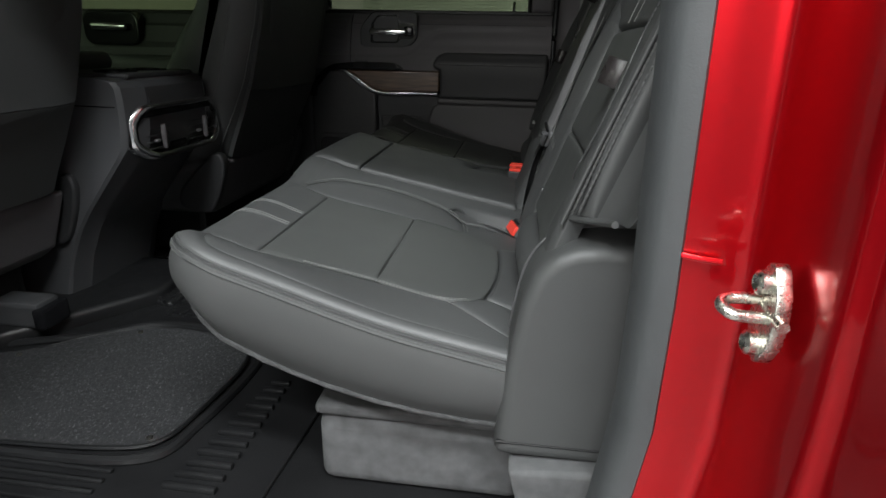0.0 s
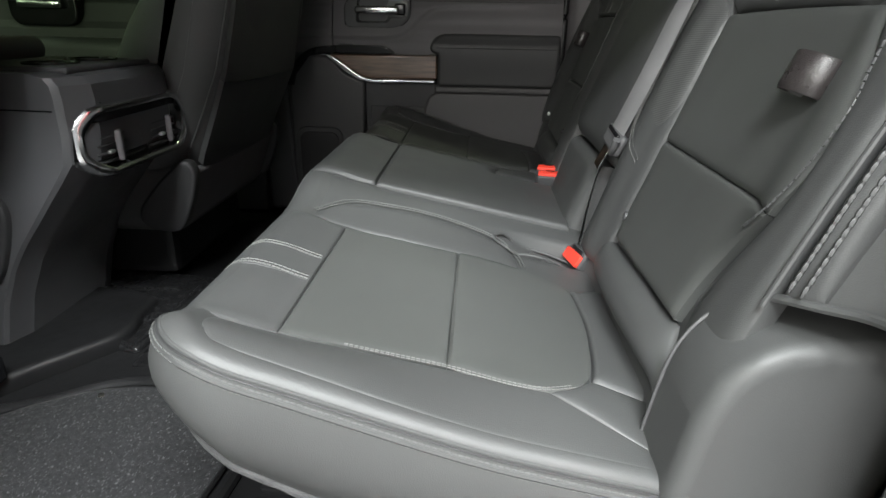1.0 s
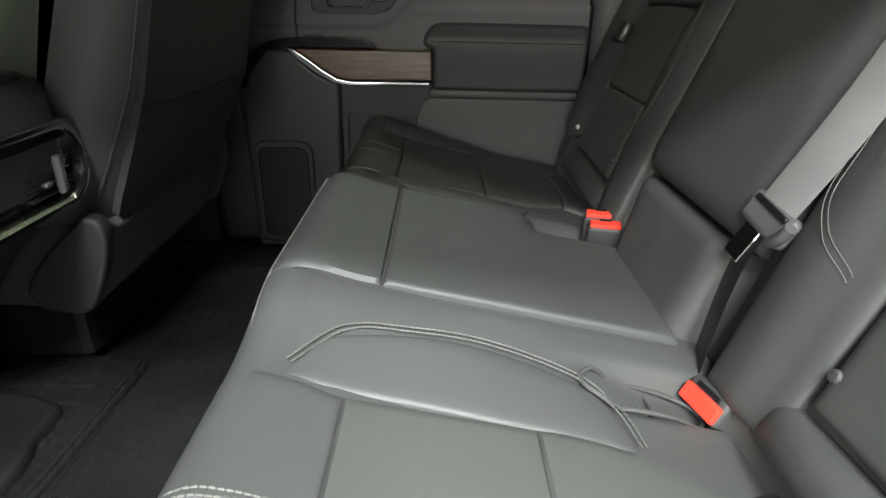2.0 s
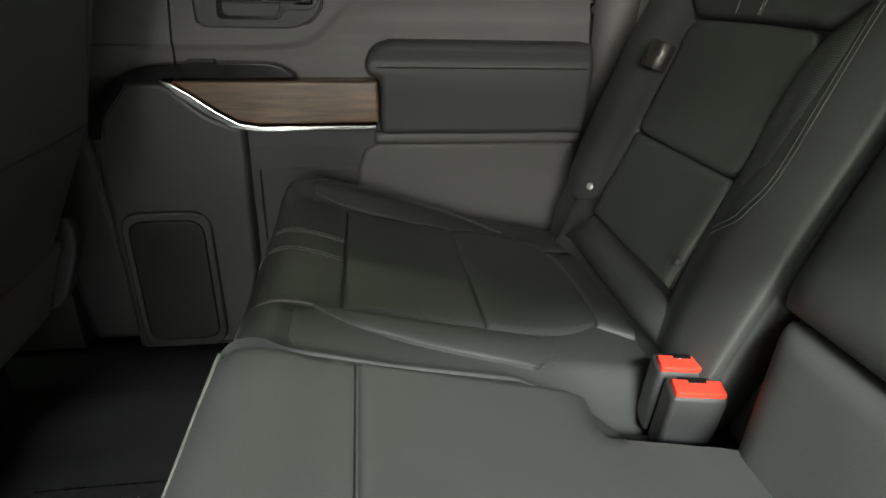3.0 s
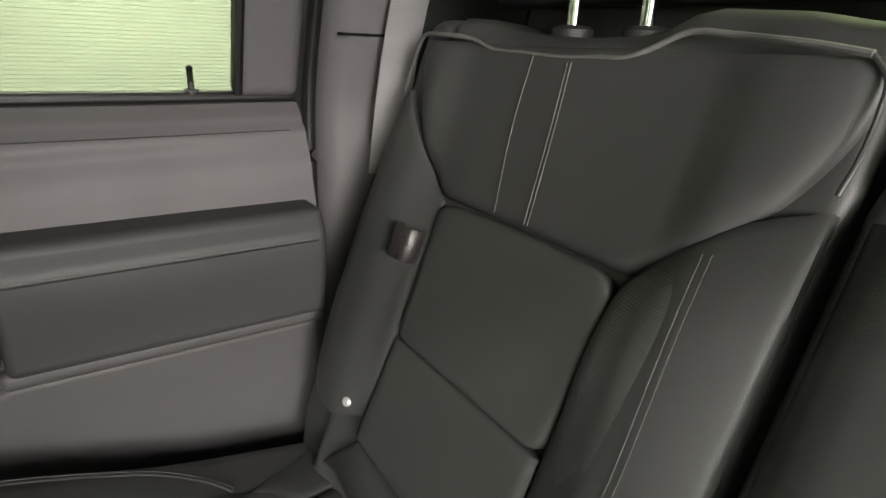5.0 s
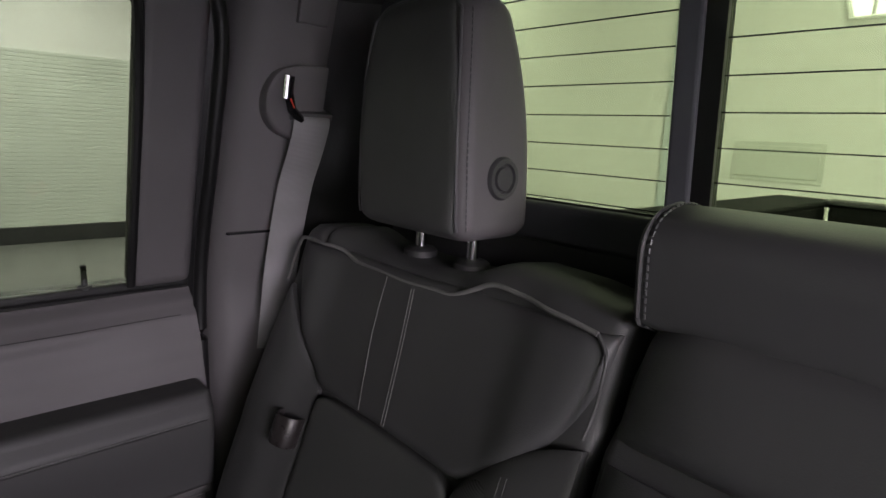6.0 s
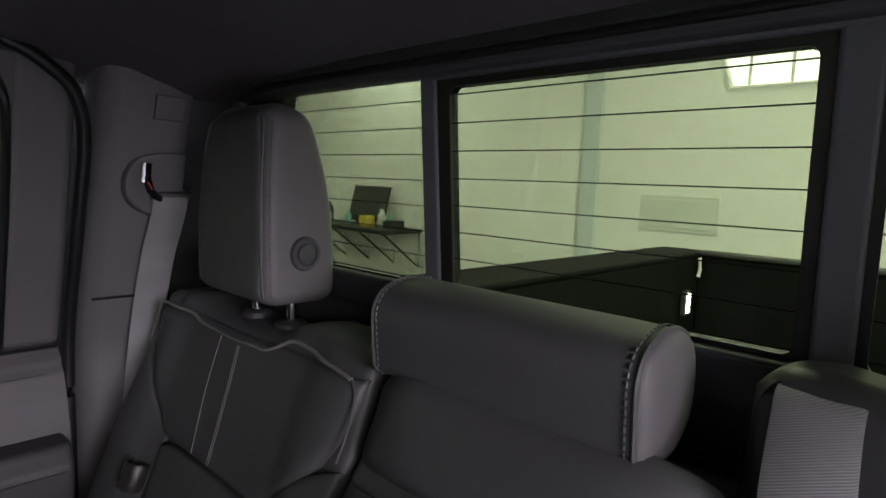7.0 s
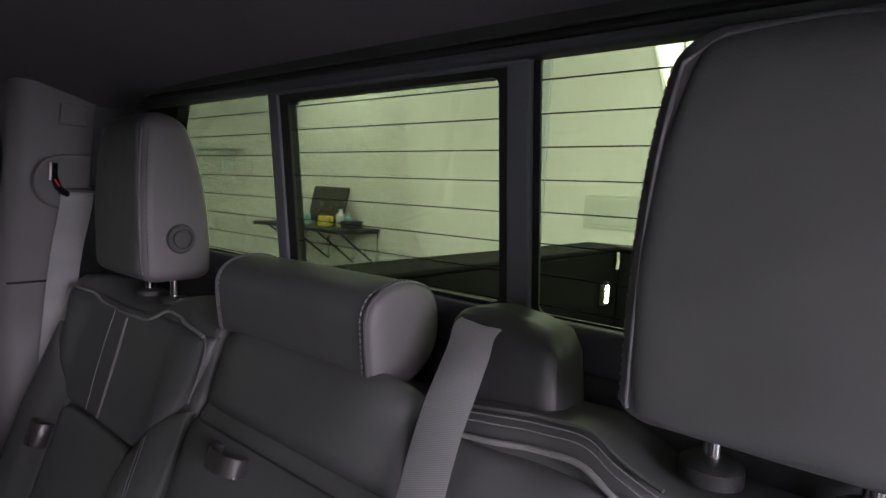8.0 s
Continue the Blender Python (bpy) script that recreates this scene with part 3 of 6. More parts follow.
near_seat = thing("rear_seat", "black leather outer rear seat with grey stitching beside the open door", "car seat", "rear seats")
far_seat = thing("rear_seat", "black leather outer rear seat with grey stitching by the closed door", "car seat", "rear seats")
mid_cushion = thing("rear_seat", "black leather middle rear seat with folded-up armrest and front piping", "car seat", "rear seats")
cushion_seat(-1, 0.152, near_seat)
cushion_seat(1, 0.185, far_seat)

part("cushion_body", rounded_sweep(cushion_profile, -0.152, 0.178, 0, 0.012, 4, extra=[-0.1, -0.05, 0, 0.05, 0.09, 0.10, 0.106, 0.112, 0.118, 0.125, 0.14]), LEATHER, mid_cushion)
part("front_band", pillow(cushion, [(-0.15, -0.150), (0.015, -0.140), (0.015, 0.165), (-0.15, 0.168)], 0.003, dip=0.002, edge=0.03), LEATHER, mid_cushion)
part("insert", pillow(cushion, [(0.017, -0.140), (0.33, -0.140), (0.345, 0.150), (0.017, 0.165)], 0.003, dip=0.002, nu=32, nv=32, edge=0.025, sag=0.002), LEATHER, mid_cushion)
part("piping", tube(on_surface(cushion, [(-0.098, 0.174), (-0.100, 0.08), (-0.100, -0.05), (-0.098, -0.18), (-0.092, -0.22)], 0.002), 0.0020, 8), PIPING, mid_cushion, "pale grey piping")

rim = [(0.268 + 0.062 * math.cos(a), -0.219 + 0.024 * math.sin(a)) for a in [2 * math.pi * k / 28 for k in range(29)]]
part("buckle_socket", tube([cushion(x, y) + Vector((0, 0, 0.0015)) for x, y in rim], 0.0024, 8), LEATHER, near_seat)
for k in range(4):
    x = 0.232 + 0.014 * k
    part("socket_fold", tube(on_surface(cushion, [(x, -0.234), (x + 0.006, -0.219), (x + 0.003, -0.204)], 0.0006, 5), 0.0022, 6), LEATHER, near_seat)
part("piping", tube(on_surface(cushion, [(-0.100, 0.187), (-0.104, 0.225), (-0.102, 0.252), (-0.090, 0.272), (-0.060, 0.280), (-0.03, 0.284)], 0.0022), 0.0016, 8), PIPING, far_seat, "pale grey piping")

# ---- rear bench: backrests ----
WAVE = [(0.16, 0.795), (0.18, 0.80), (0.25, 0.808), (0.305, 0.810), (0.353, 0.790), (0.42, 0.787), (0.52, 0.790), (0.58, 0.803), (0.64, 0.800), (0.69, 0.770), (0.75, 0.70)]


def wave(y):
    a = abs(y)
    for (y0, z0), (y1, z1) in zip(WAVE, WAVE[1:]):
        if a <= y1:
            return z0 + (z1 - z0) * ease((a - y0) / (y1 - y0))
    return WAVE[-1][1]


def back(z, y):
    """The backrest's front; past the top edge z runs on over the top."""
    a = abs(y)
    bolster = -0.012 * ease((a - 0.54) / 0.05) + 0.03 * ease((a - 0.63) / 0.07) - 0.008 * ease((0.27 - a) / 0.04) * ease((a - 0.14) / 0.03)
    top = wave(y)
    x = 0.41 + 0.36 * (min(z, top) - 0.49) + bolster
    if z <= top:
        return Vector((x, y, z))
    s = z - top
    r = 0.022
    t = min(s / r, 1.35)
    return Vector((x + r * (1 - math.cos(t)) + max(0, s - 1.35 * r), y, top + r * math.sin(t)))


def back_profile(y, low=0.265):
    top = wave(y)
    pts = [(back(z, y).x + 0.010, z) for z in [low + (0.75 - low) * k / 9 for k in range(10)]]
    pts += [(back(top + s, y).x + 0.006, back(top + s, y).z - 0.006) for s in (-0.02, 0.0, 0.015, 0.03, 0.06)]
    return pts + [(0.606, top + 0.012), (0.612, top - 0.01), (0.612, low + 0.10), (0.54, low)]


def flap_z(y):
    """Lower edge of the side flap beside the open door."""
    return 0.446 + 0.018 * ease((abs(y) - 0.63) / 0.10)


def outer_back(s, ob):
    lo, hi = sorted((s * (0.168 if s > 0 else 0.180), s * 0.600))
    part("back_body", rounded_sweep(back_profile, lo, hi, 0.012, 0.012, 4, extra=[lo + (hi - lo) * k / 20 for k in range(1, 20)]), LEATHER, ob)
    lo, hi = sorted((s * 0.595, s * (0.740 if s < 0 else 0.700)))
    part("side_body", rounded_sweep(lambda y: back_profile(y, flap_z(y) if s < 0 else 0.40), lo, hi, 0.02, 0.02, 5, extra=[s * q for q in ((0.62, 0.64, 0.66, 0.68) if s > 0 else (0.715, 0.70, 0.68, 0.66, 0.64, 0.62))]), LEATHER, ob)
    if s < 0:
        part("panel_lower", pillow(back, [(0.362, s * 0.298), (0.4897, s * 0.294), (0.4897, s * 0.584), (0.366, s * 0.530)], 0.004, {2: (0.432, s * 0.545)}, dip=0.001, edge=0.06), LEATHER_PERF, ob)
        part("panel_upper", pillow(back, [(0.4903, s * 0.294), (0.636, s * 0.286), (0.640, s * 0.560), (0.4903, s * 0.585)], 0.004, {1: (0.640, s * 0.42), 2: (0.570, s * 0.607)}, dip=0.001, edge=0.06), LEATHER_PERF, ob)
    else:
        part("panel_lower", pillow(back, [(0.362, s * 0.298), (0.4897, s * 0.294), (0.4897, s * 0.520), (0.366, s * 0.530)], 0.004, dip=0.0016, edge=0.05), LEATHER_PERF, ob)
        upper_quad = [(0.4903, s * 0.294), (0.636, s * 0.286), (0.636, s * 0.520), (0.4903, s * 0.520)]
        part("panel_upper", pillow(back, upper_quad, 0.004, {1: (0.639, s * 0.40)}, dip=0.0016, edge=0.05, nu=22, nv=22, rc=0.11), LEATHER_PERF, ob)
    part("shoulder_panel", pillow(back, [(0.640, s * 0.287), (0.800, s * 0.172), (0.797, s * 0.640), (0.640, s * 0.522)], 0.004,
                                  {0: (0.714, s * 0.200), 1: (0.797, s * 0.40), 2: (0.702, s * 0.590), 3: (0.641, s * 0.40)}, dip=0.008, nu=24, nv=32, edge=0.08), LEATHER, ob)
    part("inner_bolster", pillow(back, [(0.31, s * 0.286), (0.632, s * 0.284), (0.716, s * 0.172), (0.31, s * (0.172 if s > 0 else 0.192))], 0.012,
                                 {1: (0.684, s * 0.238), 0: (0.49, s * 0.292)}, dip=0.003, nu=24, edge=0.5), LEATHER, ob)
    strip = [(0.452, 0.270), (0.630, 0.283), (0.668, 0.2175), (0.500, 0.209)] if s < 0 else [(0.445, 0.270), (0.630, 0.283), (0.668, 0.2265), (0.500, 0.2240)]
    bows = [(0.54, 0.289), (0.655, 0.256), (0.575, 0.2055), (0.470, 0.238)] if s < 0 else [(0.54, 0.289), (0.655, 0.260), (0.575, 0.2225), (0.466, 0.244)]
    part("perforated_strip", pillow(back, [(z, s * y) for z, y in strip], 0.0128, {i: (z, s * y) for i, (z, y) in enumerate(bows)}, dip=0.0, nu=24, edge=0.4), LEATHER_RIBBED, ob)
    edge_y = 0.643 if s < 0 else 0.668
    if s < 0:
        part("outer_bolster", pillow(back, [(0.39, s * 0.545), (0.648, s * 0.562), (0.745, s * 0.640), (0.40, s * edge_y)], 0.005,
                                     {0: (0.535, s * 0.606), 2: (0.58, s * edge_y), 3: (0.37, s * 0.60)}, dip=0.002, nu=28, edge=0.3), LEATHER, ob)
    else:
        part("outer_bolster", pillow(back, [(0.39, s * 0.534), (0.636, s * 0.524), (0.74, s * 0.640), (0.40, s * edge_y)], 0.010,
                                     {0: (0.49, s * 0.522), 2: (0.58, s * edge_y), 3: (0.37, s * 0.60)}, dip=0.003, nu=24, edge=0.45), LEATHER, ob)
    part("lower_roll", pillow(back, [(0.305, s * 0.262), (0.352, s * 0.266), (0.363, s * 0.532), (0.310, s * 0.575)], 0.019, dip=0.008, edge=0.45), LEATHER, ob)
    inner = [(0.440, 0.268), (0.462, 0.240), (0.478, 0.232), (0.504, 0.2225), (0.53, 0.2205), (0.57, 0.2212), (0.61, 0.222), (0.64, 0.2222), (0.675, 0.2215)] if s > 0 else [(0.452, 0.268), (0.470, 0.234), (0.498, 0.207), (0.54, 0.204), (0.615, 0.2035), (0.66, 0.2145)]
    stitches(back, [(z, s * y) for z, y in inner], ob, 0.0127, rows=(-0.003, 0.003), r=0.0004, mat=THREAD if s < 0 else DARK_THREAD)
    for line, rows in (([(0.646, 0.433), (0.72, 0.449), (0.782, 0.454)], (0.0,)), ([(0.646, 0.390), (0.725, 0.399), (0.782, 0.4076)], (-0.0022, 0.0022))):
        stitches(back, [(z, s * y) for z, y in line], ob, 0.0048, rows=rows)
    rim = [(wave(y) - 0.002, s * y) for y in (0.64, 0.60, 0.56, 0.52, 0.47, 0.42, 0.38, 0.353, 0.33, 0.305, 0.27, 0.22, 0.185)]
    rim = [(0.735, s * 0.672), (0.772, s * 0.662)] + rim
    part("piping", tube(on_surface(back, rim, 0.0015), 0.0024, 8), PIPING, ob, "grey seam piping")
    part("edge_seam", tube(on_surface(back, [(wave(0.185) - 0.002, s * 0.185), (0.786, s * 0.174), (0.768, s * 0.171), (0.745, s * 0.1705), (0.725, s * 0.173)], 0.0008), 0.0016, 8), LEATHER, ob)
    if s < 0:
        part("seam_band", pillow(back, [(0.449, s * 0.647), (0.77, s * 0.650), (0.77, s * 0.672), (0.454, s * 0.669)], 0.0085, dip=0.004, nu=40, edge=0.35), LEATHER, ob)
        part("edge_piping", tube(on_surface(back, [(0.440, s * 0.6455), (0.52, s * 0.6455), (0.60, s * 0.647), (0.70, s * 0.6485), (0.765, s * 0.649)], 0.0072), 0.0022, 8), LEATHER, ob)
        ladder = [(0.454, s * 0.6575), (0.52, s * 0.6570), (0.60, s * 0.6585), (0.68, s * 0.660), (0.76, s * 0.660)]
        # dark dashes put the shade of the stitch dimples into colour
        stitches(back, ladder, ob, 0.0078, rows=(-0.0036, 0.0036), name="seam_dimples", step=0.0072, length=0.0030, r=0.0013, mat=DARK_PLASTIC)
        stitches(back, [(z + 0.0036, y) for z, y in ladder], ob, 0.0080, rows=(-0.0036, 0.0036), name="seam_padding", step=0.0072, length=0.0044, r=0.0019, mat=LEATHER)
        stitches(back, [(0.470, s * 0.566), (0.490, s * 0.585), (0.506, s * 0.594), (0.54, s * 0.606), (0.575, s * 0.610), (0.602, s * 0.603), (0.64, s * 0.600), (0.70, s * 0.618)], ob, 0.0042, step=0.0058, length=0.0044, r=0.0010, mat=VINYL)
        part("hem", tube(on_surface(back, [(0.430, s * 0.606), (0.440, s * 0.622)] + [(flap_z(y) + 0.001, s * y) for y in (0.646, 0.67, 0.69, 0.708)], -0.003), 0.0036, 8), LEATHER, ob)
        for over in (0.010, 0.016):
            stitches(back, [(wave(y) + over, s * y) for y in (0.36, 0.33, 0.305, 0.27, 0.23, 0.19)], ob, 0.0005)
        part("top_seam", tube(on_surface(back, [(wave(y) + 0.022, s * y) for y in (0.36, 0.33, 0.305, 0.27, 0.23, 0.19)], 0.0), 0.0018, 6), LEATHER, ob)
        lever = part("release_lever", lathe([(0.020, -0.004), (0.020, 0.003), (0.017, 0.006), (0.011, 0.004), (0.010, 0.001)], 22, pose(0.462, -0.741, 0.580, 90, 0, 0)), DARK_PLASTIC, ob, "round black seat release recess")
        part("lever_ring", tube([(0.462 + 0.013 * math.cos(a), -0.748, 0.586 + 0.013 * math.sin(a)) for a in [math.pi * k / 10 for k in range(11)]], 0.0022, 8, up=Vector((0, 1, 0))), PLASTIC, lever)
    for z, y in ((0.395, 0.560), (0.392, 0.303)):
        p, n = surface_normal(back, z, s * y)
        if s < 0 and y > 0.5:
            p = p - n * 0.006
        part("snap_button", lathe([(0.0058, -0.006), (0.0058, 0.0052), (0.0048, 0.0066), (0.002, 0.007)], 14, Matrix.Translation(p) @ n.to_track_quat("Z", "Y").to_matrix().to_4x4()), WHITE_METAL if s > 0 and y > 0.5 else PLASTIC, ob)
    p, n = surface_normal(back, 0.584 if s > 0 else 0.585, 0.530 if s > 0 else -0.554)
    side = Vector((0, 1, 0))
    loop_pts = [p - n * 0.004, p + n * 0.010 - side * 0.006, p + n * 0.021 - side * 0.003, p + n * 0.027 + side * 0.008, p + n * 0.025 + side * 0.021, p + n * 0.014 + side * 0.028, p - n * 0.002 + side * 0.026]
    part("pull_loop", ribbon(smooth_path(loop_pts, 6), Vector((0.34, 0, 0.94)), 0.036 if s > 0 else 0.031, 0.002), STRAP, ob, "dark satin strap loop")
    return ob


outer_back(-1, near_seat)
outer_back(1, far_seat)
mid_back = mid_cushion


def mid_front(z, y):
    top = 0.785
    x = 0.41 + 0.36 * (min(z, top) - 0.49)
    if z <= 0.722:
        x -= 0.012
    if z <= top:
        return Vector((x, y, z))
    t = min((z - top) / 0.03, 1.4)
    return Vector((x + 0.03 * (1 - math.cos(t)) + max(0, z - top - 0.042), y, top + 0.03 * math.sin(t)))


def mid_profile(y):
    pts = [(mid_front(z, y).x + 0.012 + 0.035 * ease((0.46 - z) / 0.08), z) for z in (0.28, 0.36, 0.40, 0.44, 0.47, 0.52, 0.60, 0.68, 0.72, 0.74, 0.77)]
    return pts + [(0.545, 0.795), (0.58, 0.80), (0.606, 0.79), (0.612, 0.45), (0.5, 0.265)]


part("back_body", rounded_sweep(mid_profile, -0.160, 0.162, 0.012, 0.012, 4), LEATHER, mid_back)
part("shoulder_roll", pillow(mid_front, [(0.728, -0.156), (0.83, -0.150), (0.83, 0.150), (0.728, 0.158)], 0.014, dip=0.01, edge=0.2), LEATHER, mid_back)
part("armrest_front", pillow(mid_front, [(0.425, -0.152), (0.722, -0.152), (0.722, 0.155), (0.425, 0.155)], 0.012, dip=0.012, nv=14, edge=0.12), LEATHER, mid_back)
part("lower_pad", pillow(mid_front, [(0.29, -0.124), (0.42, -0.128), (0.42, 0.140), (0.29, 0.096)], 0.010, dip=0.012, skirt=0.05, edge=0.12), LEATHER, mid_back)
p, n = surface_normal(mid_front, 0.706, 0.036)
part("pull_loop", ribbon(smooth_path([p + n * 0.010 + Vector((0, 0.024, 0)), p + n * 0.022 + Vector((0, 0.024, 0)), p + n * 0.032 + Vector((0, 0.012, 0)), p + n * 0.032 + Vector((0, -0.012, 0)), p + n * 0.022 + Vector((0, -0.024, 0)), p + n * 0.010 + Vector((0, -0.022, 0))], 5), Vector((0.34, 0, 0.94)), 0.020, 0.002), STRAP, mid_back, "dark satin strap loop")


# ---- headrests ----
HR_Z0, HR_Z1 = 0.030, 0.268


def hr_t(z):
    return max(0.0, min(1.0, (z - HR_Z0) / (HR_Z1 - HR_Z0)))


def hr_half(z):
    """Half the headrest's width at a height."""
    t = hr_t(z)
    return 0.090 - 0.006 * t - 0.014 * t ** 4


def hr_front(z):
    t = hr_t(z)
    return -0.062 - 0.003 * math.sin(math.pi * t) + 0.010 * t ** 3


def hr_back(z):
    t = hr_t(z)
    return 0.036 + 0.008 * t - 0.042 * t ** 2.2


def hr_ring(z, inset, rc=0.017):
    """Rounded outline of the headrest at a height, front corners first."""
    w, xf, xb = hr_half(z) - inset, hr_front(z) + inset, hr_back(z) - inset
    out = []
    for cx, cy, a0 in ((xf + rc, -w + rc, 180), (xb - rc, -w + rc, 270), (xb - rc, w - rc, 0), (xf + rc, w - rc, 90)):
        for k in range(6):
            a = radians(a0 + 18 * k)
            out.append((cx + rc * math.cos(a), cy + rc * math.sin(a)))
    return out


def headrest(s, label):
    yc = s * 0.420
    ob = thing("headrest", label, "headrest", "outer headrests", at=(0.566, yc, 0.812))
    levels = [(HR_Z0 + 0.018 * (1 - math.sin(math.pi / 2 * k / 6)), 0.018 * (1 - math.cos(math.pi / 2 * k / 6))) for k in range(6, -1, -1)]
    levels += [(HR_Z0 + 0.018 + (HR_Z1 - HR_Z0 - 0.042) * k / 14, 0.0) for k in range(1, 14)]
    levels += [(HR_Z1 - 0.024 * (1 - math.sin(math.pi / 2 * k / 7)), 0.024 * (1 - math.cos(math.pi / 2 * k / 7))) for k in range(0, 8)]
    bm = bmesh.new()
    rings = [[bm.verts.new((x, y, z)) for x, y in hr_ring(z, d, max(0.008, 0.017 - 0.3 * d))] for z, d in levels]
    na = len(rings[0])
    for a, b in zip(rings, rings[1:]):
        for j in range(na):
            bm.faces.new((a[j], a[(j + 1) % na], b[(j + 1) % na], b[j]))
    bm.faces.new(rings[0][::-1])
    bm.faces.new(rings[-1])
    # sides in the paler TRIM: door light on the leather, put into colour
    part("pad", bm, TRIM, ob)

    def face(z, y):
        e = min(1.0, abs(y) / hr_half(z))
        edge = 0.010 * max(0.0, (z - HR_Z1 + 0.030) / 0.030) ** 2 + 0.008 * max(0.0, (HR_Z0 + 0.02 - z) / 0.02) ** 2
        return Vector((hr_front(z) - 0.0022 + 0.002 * e ** 4 + edge, y, z))

    a, b = HR_Z0 + 0.006, HR_Z1 - 0.012
    part("face_panel", pillow(face, [(a, -0.074), (b, -0.054), (b, 0.054), (a, 0.074)], 0.0022, {0: (0.15, -0.0765), 2: (0.15, 0.0765), 1: (b + 0.006, 0), 3: (a - 0.003, 0)}, dip=0.002, nu=30, nv=30, edge=0.08), LEATHER_PERF, ob)
    heights = [HR_Z0 + 0.012 + (HR_Z1 - HR_Z0 - 0.036) * k / 24 for k in range(25)]
    for q in (-1, 1):
        bm = bmesh.new()
        stitch_row(bm, [(hr_front(z) + 0.0072, q * (hr_half(z) - 0.0030), z) for z in heights], step=0.0060, length=0.0042, r=0.0009)
        part("stitching", bm, PLASTIC, ob)["kind"] = "stuff"
    seam = [face(z, y * k) for z, y, k in [(z, hr_half(z) - 0.0105, -1) for z in heights] + [(HR_Z1 - 0.010, 0.045, -1), (HR_Z1 - 0.006, 0.0, 1), (HR_Z1 - 0.010, 0.045, 1)] + [(z, hr_half(z) - 0.0105, 1) for z in heights[::-1]]]
    part("piping", tube([p + Vector((0.0012, 0, 0)) for p in seam], 0.0016, 8), VINYL, ob)
    for y in (-0.0425, 0.0425):
        part("post", lathe([(0.0065, -0.01), (0.0065, 0.07)], 16, pose(0, y, 0)), CHROME, ob, "chrome post")
        part("collar", lathe([(0.02, -0.012), (0.02, -0.002), (0.016, 0.001), (0.009, 0.002)], 20, pose(0, y, 0)), DARK_PLASTIC, ob)
    side = pose(-0.012, -s * 0.0865, 0.092, 90 * s, 0, 0)
    part("release_button", lathe([(0.021, -0.004), (0.021, 0.003), (0.019, 0.006), (0.015, 0.006), (0.014, 0.003), (0.012, 0.003), (0.011, 0.006), (0.004, 0.007)], 28, side), PLASTIC, ob, "round black release button")
    return ob


headrest(1, "black leather headrest with chrome posts on the backrest")
near_headrest = headrest(-1, "black leather headrest with chrome posts beside the open door")
near_headrest.location.z += 0.010

mid_headrest = thing("middle_headrest", "low black leather roll headrest over the middle seat", "headrest", at=(0.565, 0.03, 0.826))
section = smooth_path([(-0.047, 0.0, -0.008), (-0.051, 0.0, 0.025), (-0.051, 0.0, 0.050), (-0.036, 0.0, 0.068), (0.0, 0.0, 0.075), (0.034, 0.0, 0.064), (0.047, 0.0, 0.035), (0.042, 0.0, 0.002), (0.018, 0.0, -0.020), (-0.020, 0.0, -0.021), (-0.044, 0.0, -0.013)], 4)
HUB = Vector((-0.002, 0, 0.026))


def roll_ring(y, k, sag=0.0):
    """The roll's cross-section at y, scaled by k about its middle."""
    out = []
    for p in section:
        q = HUB + (p - HUB) * k
        low = max(0.0, (0.0 - q.z) / 0.02)
        out.append(Vector((q.x, y, q.z + sag * low * (noise.noise(Vector((q.x * 6, y * 30, 3.1))) + 0.4))))
    return out


def skin(rings):
    bm = bmesh.new()
    vs = [[bm.verts.new(p) for p in r] for r in rings]
    m = len(vs[0])
    for a, b in zip(vs, vs[1:]):
        for j in range(m):
            bm.faces.new((a[j], a[(j + 1) % m], b[(j + 1) % m], b[j]))
    bm.faces.new(vs[0][::-1])
    bm.faces.new(vs[-1])
    return bm


part("pad", skin([roll_ring(0.128 * (-1 + 2 * i / 24), 0.985 + 0.015 * min(1.0, 4 * (1 - abs(-1 + 2 * i / 24))), 0.008) for i in range(25)]), LEATHER, mid_headrest)
for q in (-1, 1):
    # paler TRIM here holds the door light falling on the roll's ends
    part("end_cap", skin([roll_ring(q * y, k) for y, k in ((0.124, 0.975), (0.1305, 0.96), (0.134, 0.90), (0.1365, 0.76), (0.138, 0.5), (0.1385, 0.2))]), TRIM, mid_headrest)
    loop = roll_ring(q * 0.1285, 0.985)
    part("piping", tube(loop + loop[:1], 0.0019, 6, up=Vector((0, 1, 0))), VINYL, mid_headrest)
    bm = bmesh.new()
    stitch_row(bm, [p + (p - Vector((HUB.x, p.y, HUB.z))).normalized() * 0.0006 for p in roll_ring(q * 0.1225, 0.998)], step=0.0062, length=0.0040, r=0.0009)
    part("stitching", bm, VINYL, mid_headrest)["kind"] = "stuff"
    part("post", lathe([(0.006, -0.03), (0.006, 0.0)], 12, pose(0, q * 0.05, 0)), CHROME, mid_headrest)


